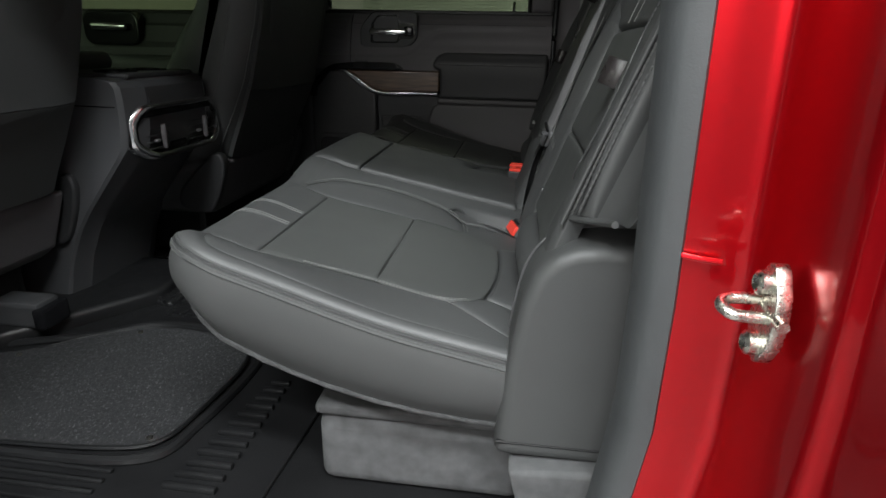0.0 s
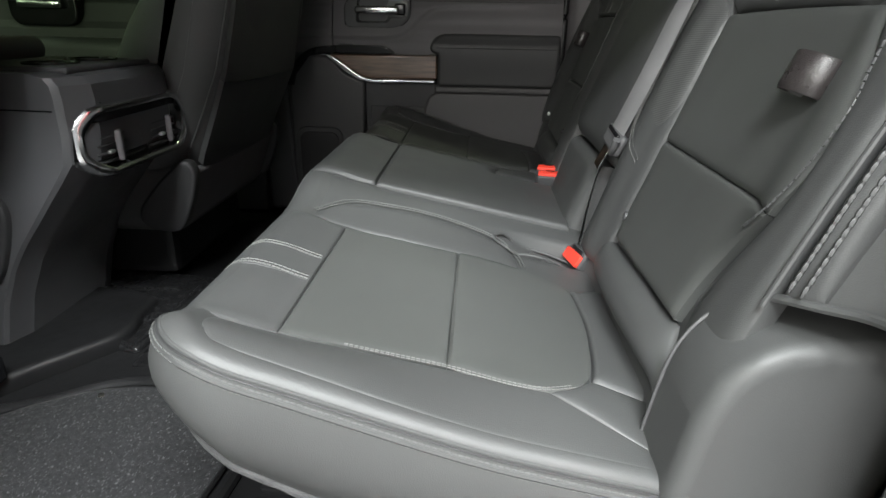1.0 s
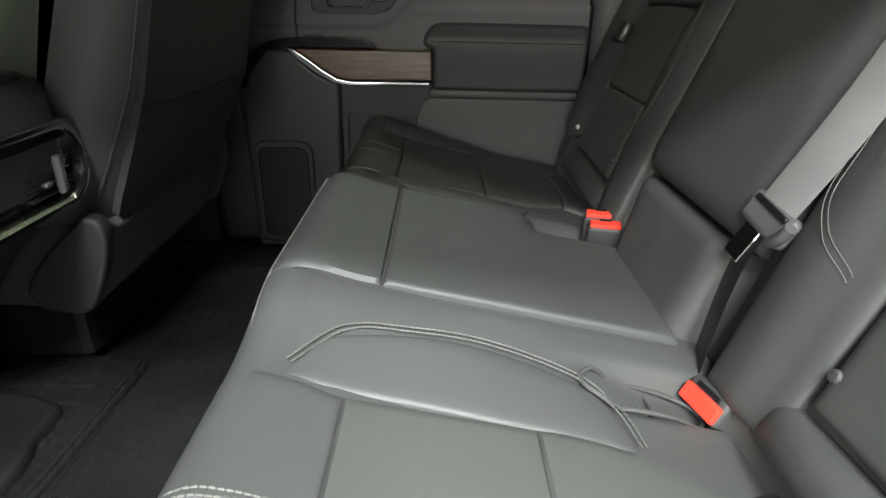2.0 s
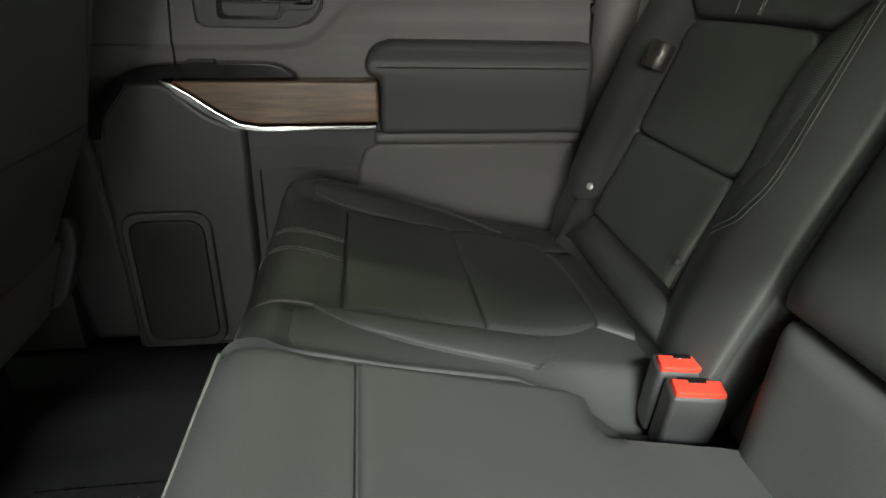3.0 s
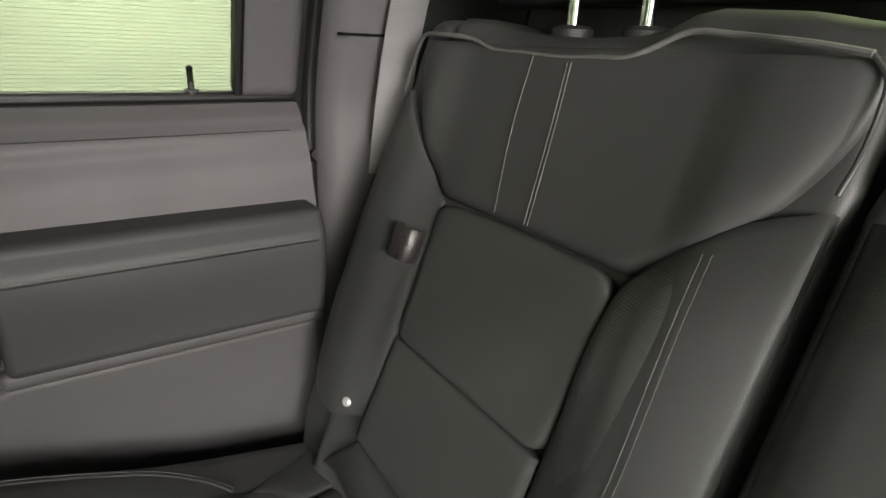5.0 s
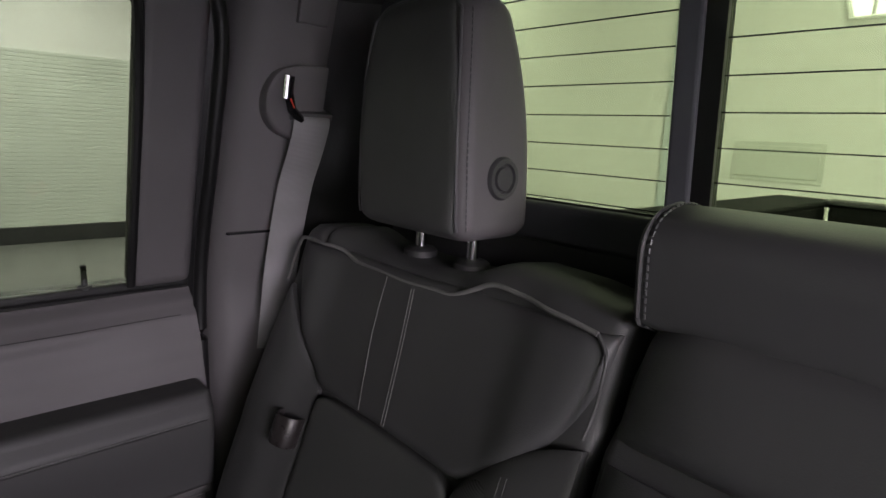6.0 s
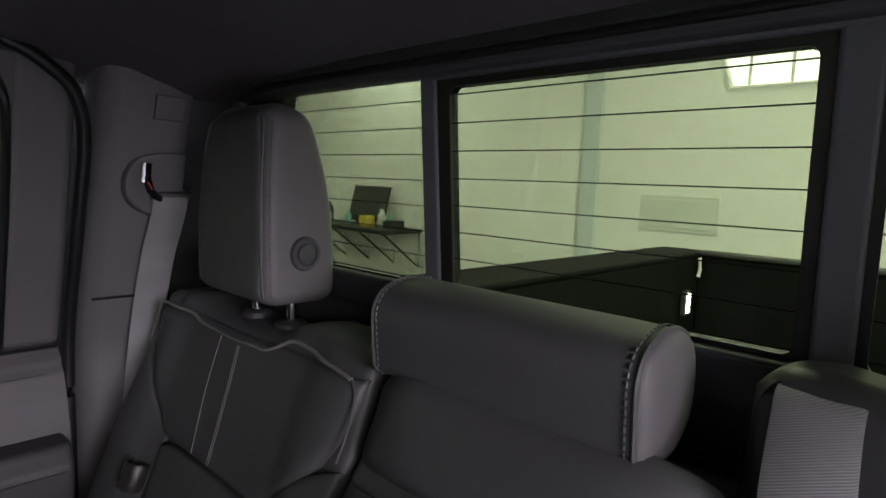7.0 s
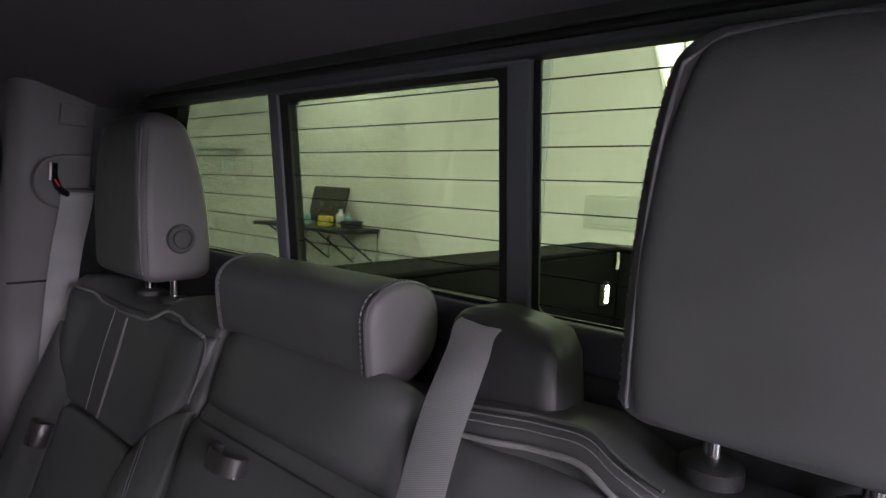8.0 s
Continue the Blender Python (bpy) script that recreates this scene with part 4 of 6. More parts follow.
# ---- belts and buckles ----
def buckle(x, y, z, tilt, turn, label, group="belt buckles"):
    ob = thing("seat_belt_buckle", label, "belt buckle", group, at=(x, y, z))
    ob.rotation_euler = (0, radians(tilt), radians(turn))
    part("housing", block(-0.015, 0.015, -0.026, 0.026, -0.085, 0.0, 0.005, 3), PLASTIC, ob)
    part("release_button", block(-0.0125, 0.006, -0.0235, 0.0235, -0.006, 0.005, 0.002, 2), RED_PLASTIC, ob, "red release button")
    part("slot", block(0.007, 0.0125, -0.016, 0.016, -0.006, 0.0015, 0.001, 1), GLOSS, ob)
    if abs(tilt) < 30:
        part("notch", block(0.0005, 0.0075, -0.009, 0.009, 0.002, 0.0056, 0.001, 1), GLOSS, ob)
    part("stalk", block(-0.004, 0.004, -0.014, 0.014, -0.13, -0.07, 0.002, 1), RUBBER, ob)
    return ob


buckle(0.328, -0.216, 0.300, -60, 14, "black belt buckle with red button lying between cushions")
buckle(0.333, 0.198, 0.333, -8, 80, "black belt buckle with red button beside a second one")
buckle(0.332, 0.166, 0.328, -8, 80, "black belt buckle with red button standing between cushions")

middle_belt = thing("middle_seat_belt", "grey woven middle seat belt with stowed latch plate", "seat belt", at=(0.575, -0.209, 0.848))
o = Vector((0.575, -0.209, 0.848))
rings = []
g = bmesh.new()
for k in range(9):
    t = k / 8
    x = -0.020 + 0.062 * t
    sh = 1 - 0.16 * max(0.0, 1 - t / 0.25) - 0.12 * t ** 4
    top_edge = 0.046 - 0.011 * max(0.0, 1 - t / 0.25)
    top_edge -= 0.004
    outline = [(-0.074, -0.055), (-0.074, 0.0), (-0.073, 0.026), (-0.060, top_edge - 0.003), (-0.02, top_edge), (0.03, top_edge - 0.005), (0.060, top_edge - 0.012), (0.073, 0.014), (0.079, -0.02), (0.083, -0.055)]
    rings.append([g.verts.new((x + 0.10 * (z - 0.0) * (1 if t < 0.5 else 0.2), -y * sh * 0.77, z)) for y, z in outline])
for a, b in zip(rings, rings[1:]):
    for k in range(len(a)):
        g.faces.new((a[k], a[(k + 1) % len(a)], b[(k + 1) % len(a)], b[k]))
g.faces.new(rings[0])
g.faces.new(rings[-1][::-1])
bmesh.ops.recalc_face_normals(g, faces=g.faces)
bmesh.ops.bevel(g, geom=[e for e in g.edges if e.calc_face_angle(0) > radians(45)], offset=0.010, segments=4, profile=0.5, affect="EDGES")
part("guide_housing", g, SATIN_PLASTIC, middle_belt, angle=50)
web = [(0.585, -0.189, 0.8795), (0.568, -0.189, 0.879), (0.553, -0.1895, 0.873), (0.545, -0.190, 0.857), (0.529, -0.192, 0.836), (0.508, -0.196, 0.812), (0.490, -0.199, 0.782), (0.474, -0.202, 0.750), (0.449, -0.203, 0.688), (0.428, -0.199, 0.63), (0.408, -0.188, 0.565), (0.380, -0.165, 0.476)]
web_path = smooth_path([Vector(p) - o for p in web], 6)
web_sides = [Vector((0.1, 1, 0.06)).lerp(Vector((-0.18, 0.98, 0)), ease((0.74 - p.z - o.z) / 0.12)) for p in web_path]
part("webbing", ribbon(web_path, web_sides, 0.046), WEB, middle_belt)
lower_web = [(0.380, -0.150, 0.456), (0.364, -0.154, 0.42), (0.352, -0.157, 0.36), (0.345, -0.157, 0.29)]
part("lower_webbing", ribbon(smooth_path([Vector(p) - o for p in lower_web], 5), Vector((0.3, 1, 0)), 0.045), RUBBER, middle_belt)
latch = pose(0.379 - o.x, -0.161 - o.y, 0.466 - o.z) @ pose(0, 0, 0, 12, 20, 8)
part("latch_handle", moved(block(-0.006, 0.007, -0.033, 0.033, -0.017, 0.015, 0.006, 3), latch), VINYL, middle_belt)
part("handle_lip", moved(tube(smooth_path([(-0.005, -0.024, -0.014), (-0.010, -0.034, -0.004), (-0.014, -0.040, 0.010)], 5), 0.0055, 10), latch), VINYL, middle_belt)
part("belt_slot", moved(block(-0.0085, -0.004, -0.024, 0.024, 0.006, 0.012, 0.001, 1), latch), GLOSS, middle_belt)
part("latch_plate", moved(block(-0.0015, 0.0015, -0.004, 0.020, -0.052, -0.012, 0.001, 1), latch), CHROME, middle_belt, "chrome latch tongue")

side_belt = thing("side_seat_belt", "grey woven seat belt hanging from the pillar", "seat belt", at=(0.53, 0.66, 0.95))
o = Vector((0.53, 0.66, 0.95))
web = [(0.524, 0.655, 0.966), (0.522, 0.640, 0.950), (0.520, 0.655, 0.91), (0.517, 0.680, 0.857), (0.510, 0.705, 0.75), (0.500, 0.715, 0.62)]
part("webbing", ribbon(smooth_path([Vector(p) - o for p in web], 6), Vector((1, -0.25, 0)), 0.047), WEB, side_belt)
part("anchor_sleeve", moved(block(-0.028, 0.028, -0.006, 0.006, -0.006, 0.006, 0.003, 2), pose(-0.006, -0.012, 0.008, 20, 0, -14)), PLASTIC, side_belt)

# ---- cab shell ----
def lean_y(z):
    return -0.33 * max(0.0, z - 0.715)


def sheared(bm, side=1):
    for v in bm.verts:
        v.co.y += side * lean_y(v.co.z)
    return bm


solid("door_sill", block(-1.75, 0.66, 0.803, 0.87, -0.06, 0.09, 0.006), RUBBER, "black rubber covered sill under the far doors", "sill", "structure")
solid("floor", block(-1.75, 0.66, -0.80, 0.80, -0.03, 0.020, 0.0), RUBBER, "dark rubber covered cab floor", "floor", "structure")

liner = thing("floor_liner", "black rubber floor liner with raised ribs", "floor liner", at=(0, 0, 0.020))
part("tray", prism([(-0.72, -0.70), (-0.05, -0.70), (0.01, -0.66), (0.03, -0.30), (-0.10, 0.0), (-0.10, 0.60), (-0.72, 0.62)], "z", 0.0, 0.008, 0.003), RUBBER, liner)
for k in range(12):
    y = -0.66 + 0.024 * k
    part("rib", block(-0.135 + 0.004 * k, -0.055, y, y + 0.012, 0.006, 0.017, 0.004, 2), RUBBER, liner)
for y in (-0.685, -0.665, -0.645):
    part("rib", block(-0.62, -0.22, y, y + 0.010, 0.006, 0.014, 0.004, 2), RUBBER, liner)
part("rim", tube(smooth_path([(-0.70, -0.36, 0.01), (-0.52, -0.29, 0.014), (-0.43, -0.235, 0.016), (-0.34, -0.225, 0.016), (-0.20, -0.26, 0.014), (-0.145, -0.33, 0.012), (-0.155, -0.52, 0.012), (-0.20, -0.615, 0.012), (-0.45, -0.632, 0.012), (-0.70, -0.635, 0.012)]), 0.009, 8), RUBBER, liner)

mat_ob = thing("floor_mat", "charcoal carpet floor mat with small metal grommets", "floor mat", at=(0, 0, 0.028))
mat_outline = smooth_path([(-0.70, -0.40, 0), (-0.60, -0.37, 0), (-0.52, -0.30, 0), (-0.43, -0.25, 0), (-0.34, -0.24, 0), (-0.22, -0.27, 0), (-0.165, -0.34, 0), (-0.172, -0.50, 0), (-0.19, -0.575, 0), (-0.26, -0.602, 0), (-0.45, -0.615, 0), (-0.70, -0.62, 0)], 4)
part("mat_body", prism([(p.x, p.y) for p in mat_outline], "z", 0.0, 0.010, 0.002), CARPET, mat_ob)
part("edge_binding", tube([p + Vector((0, 0, 0.007)) for p in mat_outline], 0.004, 6), RUBBER, mat_ob)
for x, y in ((-0.43, -0.27), (-0.205, -0.575), (-0.60, -0.39)):
    part("grommet", lathe([(0.005, 0.008), (0.005, 0.013), (0.002, 0.013)], 12, pose(x, y, 0)), STEEL, mat_ob)

solid("tunnel_liner", block(-0.44, -0.11, -0.17, 0.40, 0.020, 0.034, 0.006, 3), LINER, "smooth glossy black liner over the flat cab tunnel", "floor liner", "structure")
felt_box = thing("underseat_box", "grey felt covered storage box under the bench", "storage box", at=(0.22, 0, 0.020))
part("box_body", block(-0.145, 0.14, -0.60, 0.60, 0.0, 0.112, 0.018, 3), FELT, felt_box)
part("lid", block(-0.147, 0.142, -0.602, 0.602, 0.114, 0.132, 0.007, 3), FELT, felt_box)

# pillar and rear wall trims
def c_pillar(s):
    ob = thing("pillar_trim", "soft grey pillar trim behind the rear door", "pillar trim", "pillar trims", "structure")
    bm = bmesh.new()
    rings = []
    cbm = bmesh.new()
    cover_rings = []
    for i in range(25):
        z = 0.20 + 0.95 * i / 24
        y0 = 0.752 + lean_y(z) + (0.02 if z < 0.5 else 0)
        pts = [(0.425, y0 + 0.07), (0.427, y0 + 0.03), (0.436, y0 + 0.010), (0.455, y0)] if s > 0 else [(0.462, y0), (0.464, y0 - 0.002), (0.466, y0 - 0.004), (0.470, y0 - 0.006)]
        pts += [(0.52, y0 - 0.006), (0.541, y0 - 0.006), (0.547, y0 - 0.003), (0.549, y0 + 0.006), (0.549, y0 + (0.08 if s > 0 else 0.012))]
        cover = [(0.548, y0 + 0.004), (0.575, y0 - 0.006), (0.605, y0 - 0.026), (0.64, y0 - 0.10), (0.66, y0 - 0.10), (0.66, y0 + (0.09 if s > 0 else 0.02)), (0.55, y0 + 0.02)]
        cover_rings.append([cbm.verts.new((x, s * y, z)) for x, y in cover])
        rings.append([bm.verts.new((x, s * y, z)) for x, y in pts])
    for a, b in zip(rings, rings[1:]):
        for k in range(len(a)):
            bm.faces.new((a[k], a[(k + 1) % len(a)], b[(k + 1) % len(a)], b[k]))
    bm.faces.new(rings[0])
    bm.faces.new(rings[-1][::-1])
    part("trim_panel", bm, TRIM, ob)
    for a, b in zip(cover_rings, cover_rings[1:]):
        for k in range(len(a)):
            cbm.faces.new((a[k], a[(k + 1) % len(a)], b[(k + 1) % len(a)], b[k]))
    cbm.faces.new(cover_rings[0])
    cbm.faces.new(cover_rings[-1][::-1])
    # near-black surface for the dark band behind the trim's edge
    part("dark_corner", cbm, RUBBER, ob)
    if s > 0:
        part("door_seal", tube(smooth_path([(0.418, s * (0.775 + lean_y(z)), z) for z in (0.2, 0.5, 0.715, 0.9, 1.03)] + [(0.402, s * 0.648, 1.092), (0.372, s * 0.636, 1.120), (0.33, s * 0.632, 1.142), (0.25, s * 0.630, 1.154), (-0.3, s * 0.630, 1.156)], 12), 0.009, 14), RUBBER, ob)
    part("joint_line", block(0.437, 0.546, s * 0.719 - 0.004, s * 0.719 + 0.004, 0.795, 0.798, 0.0), GLOSS, ob)
    y1 = lambda z: 0.738 + lean_y(z)
    hole = [(0.500, 1.02), (0.475, 1.01), (0.462, 0.985), (0.466, 0.955), (0.485, 0.935), (0.515, 0.925), (0.543, 0.925), (0.543, 1.022)]
    part("belt_cover", sheared(prism([(p.x, p.y) for p in smooth_path([(a, b, 0) for a, b in hole], 4)], "y", s * 0.732, s * 0.760, 0.004, 2), s), TRIM, ob)
    part("belt_slot", tube([(0.487, s * (y1(1.0) - 0.012), 1.005), (0.487, s * (y1(0.985) - 0.012), 0.985), (0.495, s * (y1(0.965) - 0.012), 0.965), (0.512, s * (y1(0.95) - 0.012), 0.95)], 0.006, 8), GLOSS, ob)
    part("height_latch", tube([(0.482, s * (y1(1.0) - 0.016), 1.006), (0.482, s * (y1(0.98) - 0.016), 0.978)], 0.004, 8), CHROME, ob)
    part("red_marker", tube([(0.488, s * (y1(0.98) - 0.017), 0.978), (0.495, s * (y1(0.967) - 0.017), 0.967)], 0.0012, 8), RED_PLASTIC, ob)
    plate = sheared(block(0.494, 0.536, s * 0.7445 - 0.004, s * 0.7445 + 0.004, 1.068, 1.102, 0.002), s)
    part("embossed_plate", plate, TRIM, ob)
    return ob


c_pillar(1)
c_pillar(-1)


def window_x(z):
    return 0.632 - 0.10 * (z - 0.88)


solid("wall_rear", block(0.645, 0.70, -0.80, 0.80, 0.0, 0.862, 0.004), PLASTIC, "black plastic panel below the rear window", "wall", "structure")


def glass_shift(bm):
    for v in bm.verts:
        v.co.x += window_x(v.co.z) - 0.632
    return bm


rear_window = thing("window_1", "rear sliding window with heater lines and black frame", "window", kind="structure")
frame_bars = [(-0.70, 0.70, 1.105, 1.150, 0.616), (-0.70, 0.70, 0.835, 0.878, 0.618), (0.58, 0.70, 0.868, 1.108, 0.622), (-0.70, -0.58, 0.868, 1.108, 0.622)]
for y0, y1, z0, z1, x0 in frame_bars:
    part("window_frame", glass_shift(block(x0, 0.6445, y0, y1, z0, z1, 0.006, 3)), FRAME, rear_window)
for y0, y1 in ((0.182, 0.204), (-0.196, -0.170)):
    part("mullion", glass_shift(block(0.629, 0.6445, y0, y1, 0.868, 1.112, 0.003, 2)), MULLION, rear_window, "blue-grey sliding pane post")
part("slider_rail", glass_shift(block(0.6275, 0.6445, -0.1955, 0.2035, 1.1015, 1.112, 0.003, 2)), MULLION, rear_window, "blue-grey sliding pane rail")
part("roof_edge_strip", block(0.588, 0.596, -0.66, 0.66, 1.1135, 1.140, 0.003, 2), RUBBER, rear_window)
part("roof_edge_lip", block(0.580, 0.586, -0.66, 0.66, 1.1195, 1.140, 0.002, 2), DARK_PLASTIC, rear_window)


def pane_border(outer, inner, k, x0, x1):
    """A flat ring with rounded corners between two rectangles (y0, y1, z0, z1)."""
    bm = bmesh.new()
    loops = []
    for x, r, c in ((x0, outer, 0.002), (x1, outer, 0.002), (x1, inner, k), (x0, inner, k)):
        y0, y1, z0, z1 = r
        ring = []
        for cy, cz, a0 in ((y1 - c, z0 + c, -90), (y1 - c, z1 - c, 0), (y0 + c, z1 - c, 90), (y0 + c, z0 + c, 180)):
            ring += [bm.verts.new((x, cy + c * math.cos(radians(a0 + 15 * i)), cz + c * math.sin(radians(a0 + 15 * i)))) for i in range(7)]
        loops.append(ring)
    for a, b in zip(loops, loops[1:] + loops[:1]):
        for i in range(len(a)):
            j = (i + 1) % len(a)
            bm.faces.new((a[i], a[j], b[j], b[i]))
    bmesh.ops.recalc_face_normals(bm, faces=bm.faces)
    return glass_shift(bm)


part("slider_border", pane_border((-0.172, 0.184, 0.866, 1.103), (-0.160, 0.165, 0.882, 1.0940), 0.008, 0.633, 0.6465), BLACK_CERAMIC, rear_window)
for y0, y1, z in ((0.204, 0.584, 1.0830), (-0.163, 0.167, 1.0860), (-0.584, -0.200, 1.0880)):
    pane = part("pane", glass_shift(block(0.638, 0.642, y0, y1, 0.866, 1.112, 0.0)), GREEN_GLASS, rear_window)
    if abs(y0 + y1) > 0.1:
        left = y0 > 0
        part("pane_border", pane_border((y0 - 0.006 if left else y0, y1 if left else y1 + 0.008, 0.866, 1.1135), (y0 if left else y0 + 0.006, y1 - 0.006 if left else y1 - 0.003, 0.880, 1.1085), 0.008, 0.634, 0.6372), BLACK_CERAMIC, rear_window)
    for k in range(8):
        zk = z - 0.0286 * k
        part("heater_line", glass_shift(block(0.6355, 0.6370, y0 + 0.003, y1 - 0.003, zk - 0.0005, zk + 0.0005, 0.0)), HEATER, rear_window)

bm = bmesh.new()
rows_c = []
for i in range(33):
    x = -1.75 + 2.36 * i / 32
    row = []
    for j in range(33):
        y = -0.74 + 1.48 * j / 32
        z = 1.172 - 0.045 * min(1, abs(y) / 0.68) ** 5 - 0.045 * ease((x - 0.38) / 0.22)
        row.append(bm.verts.new((x, y, z)))
    rows_c.append(row)
for a, b in zip(rows_c, rows_c[1:]):
    for j in range(32):
        bm.faces.new((a[j], a[j + 1], b[j + 1], b[j]))
up = bmesh.ops.extrude_face_region(bm, geom=bm.faces[:])
for v in [e for e in up["geom"] if isinstance(e, bmesh.types.BMVert)]:
    v.co.z += 0.07
solid("ceiling", bm, HEADLINER, "dark cloth headliner", "headliner", "structure")
for s in (1, -1):
    solid("roof_rail", block(-1.75, 0.70, min(s * 0.645, s * 0.76), max(s * 0.645, s * 0.80), 1.156, 1.24, 0.012, 3), HEADLINER if s > 0 else TRIM, "dark cloth covered roof rail over the doors", "roof rail", "structure")

# ---- far rear door ----
door = thing("door_1", "closed rear door with wood trim, armrest and chrome handle", "car door", kind="structure", at=(0, 0.76, 0))
D = Vector((0, 0.76, 0))


def dpart(name, bm, mat, parent=None, label=""):
    return part(name, moved(bm, Matrix.Translation(-D)), mat, parent or door, label)


skin = [(0.86, 0.03), (0.735, 0.03), (0.735, 0.28), (0.725, 0.42), (0.725, 0.450), (0.740, 0.47), (0.752, 0.585), (0.763, 0.605), (0.780, 0.66), (0.788, 0.668), (0.800, 0.70), (0.812, 0.712), (0.86, 0.716)]
dpart("door_panel", prism(skin, "x", -0.395, 0.412, 0.004, 2), PLASTIC)
PANEL_PROFILE = [(0.528, 0.7325), (0.560, 0.7345), (0.575, 0.7380), (0.592, 0.7425), (0.62, 0.7510), (0.655, 0.7625), (0.672, 0.7700), (0.690, 0.7830), (0.708, 0.8000)]
SCOOP = smooth_path([(0.45, 0.667, 0), (0.244, 0.667, 0), (0.061, 0.663, 0), (0.022, 0.651, 0), (-0.013, 0.622, 0), (-0.045, 0.593, 0), (-0.08, 0.582, 0), (-0.14, 0.578, 0), (-0.22, 0.577, 0), (-0.29, 0.577, 0)], 5)


def panel_y(x, z):
    """Door trim face: the part above and in front of the scoop line stands proud."""
    for (z0, y0), (z1, y1) in zip(PANEL_PROFILE, PANEL_PROFILE[1:]):
        if z <= z1 or z1 == PANEL_PROFILE[-1][0]:
            y = y0 + (y1 - y0) * ease((z - z0) / (z1 - z0)) * 0.4 + (y1 - y0) * (z - z0) / (z1 - z0) * 0.6
            break
    q = Vector((x, z, 0))
    best, side = 9.0, 1.0
    for a, b in zip(SCOOP, SCOOP[1:]):
        d = b - a
        k = max(0.0, min(1.0, (q - a).dot(d) / d.length_squared))
        r = q - (a + d * k)
        if r.length < best:
            best, side = r.length, (1.0 if d.x * r.y - d.y * r.x < 0 else -1.0)
    t = ease((side * best + 0.013) / 0.017)
    depth = 0.0085 * (1 - 0.75 * ease((x - 0.25) / 0.10))
    return y - 0.0055 * (1 - 0.75 * ease((x - 0.25) / 0.10)) + depth * (1 - t) - 0.003 * math.exp(-((side * best + 0.028) / 0.018) ** 2) * (1 - t)


def trim_face(x0, x1, nx, nz=60):
    bm = bmesh.new()
    grid = [[bm.verts.new((x0 + (x1 - x0) * i / nx, panel_y(x0 + (x1 - x0) * i / nx, 0.530 + 0.178 * j / nz), 0.530 + 0.178 * j / nz)) for j in range(nz + 1)] for i in range(nx + 1)]
    for a, b in zip(grid, grid[1:]):
        for j in range(nz):
            bm.faces.new((a[j], a[j + 1], b[j + 1], b[j]))
    up = bmesh.ops.extrude_face_region(bm, geom=bm.faces[:])
    for v in [e for e in up["geom"] if isinstance(e, bmesh.types.BMVert)]:
        v.co.y += 0.02
    bmesh.ops.recalc_face_normals(bm, faces=bm.faces)
    return bm


dpart("upper_panel", trim_face(-0.256, 0.410, 110), TRIM)
dpart("upper_front_panel", trim_face(-0.393, -0.2595, 8), TRIM)
dpart("belt_seal", block(-0.395, 0.412, 0.806, 0.832, 0.708, 0.722, 0.004, 2), RUBBER)
arm = prism([(0.055, 0.446), (0.402, 0.446), (0.402, 0.590), (0.075, 0.590), (0.052, 0.584), (0.038, 0.570), (0.033, 0.552), (0.035, 0.540), (0.056, 0.5345), (0.056, 0.500)], "y", 0.682, 0.770, 0.010, 4)
for zc in (0.465, 0.485, 0.505, 0.525, 0.545, 0.553, 0.560, 0.566, 0.572, 0.578, 0.585):
    bmesh.ops.bisect_plane(arm, geom=arm.verts[:] + arm.edges[:] + arm.faces[:], plane_co=(0, 0, zc), plane_no=(0, 0, 1))
for v in arm.verts:
    v.co.y += 0.012 * ease((v.co.z - 0.555) / 0.03) + 0.010 * ease((0.55 - v.co.z) / 0.1)
dpart("armrest", arm, ARM_LEATHER)
bm = bmesh.new()
stitch_row(bm, [(x / 100, 0.6805, 0.556) for x in range(6, 39)])
dpart("stitching", bm, THREAD)["kind"] = "stuff"
dpart("armrest_seam", tube([(0.05, 0.6825, 0.5525), (0.39, 0.6825, 0.5525)], 0.0012, 6), RUBBER)
wood = [(-0.258, 0.529), (0.052, 0.531), (0.054, 0.466), (-0.135, 0.464), (-0.165, 0.470), (-0.20, 0.490), (-0.235, 0.515)]
dpart("wood_trim", prism(wood, "y", 0.690, 0.745, 0.004, 3), WOOD, None, "dark walnut wood trim strip")
chrome = [(-0.272, 0.531), (-0.256, 0.528), (-0.23, 0.511), (-0.196, 0.486), (-0.163, 0.4665), (-0.13, 0.4615), (0.048, 0.4635), (0.048, 0.4565), (-0.135, 0.4545), (-0.172, 0.459), (-0.21, 0.480), (-0.245, 0.506)]
dpart("chrome_strip", prism(chrome, "y", 0.684, 0.735, 0.0015, 2), CHROME, None, "bright chrome edge strip")
pod = smooth_path([(-0.392, 0.440, 0), (-0.386, 0.472, 0), (-0.367, 0.502, 0), (-0.348, 0.523, 0), (-0.320, 0.541, 0), (-0.285, 0.550, 0), (-0.22, 0.5545, 0), (-0.13, 0.555, 0), (-0.098, 0.551, 0), (-0.078, 0.539, 0), (-0.074, 0.5335, 0)], 4)
pod = [(p.x, p.y) for p in pod] + [(-0.255, 0.5325), (-0.32, 0.524), (-0.365, 0.47), (-0.372, 0.44)]
dpart("switch_ledge", prism(pod, "y", 0.698, 0.762, 0.0015, 2), GLOSS)
dpart("window_switch", block(-0.235, -0.195, 0.712, 0.730, 0.5525, 0.5585, 0.002), DARK_PLASTIC)
lower = [(-0.392, 0.05), (-0.20, 0.05), (-0.165, 0.20), (-0.160, 0.455), (-0.215, 0.478), (-0.268, 0.526), (-0.33, 0.530), (-0.375, 0.50), (-0.392, 0.44)]
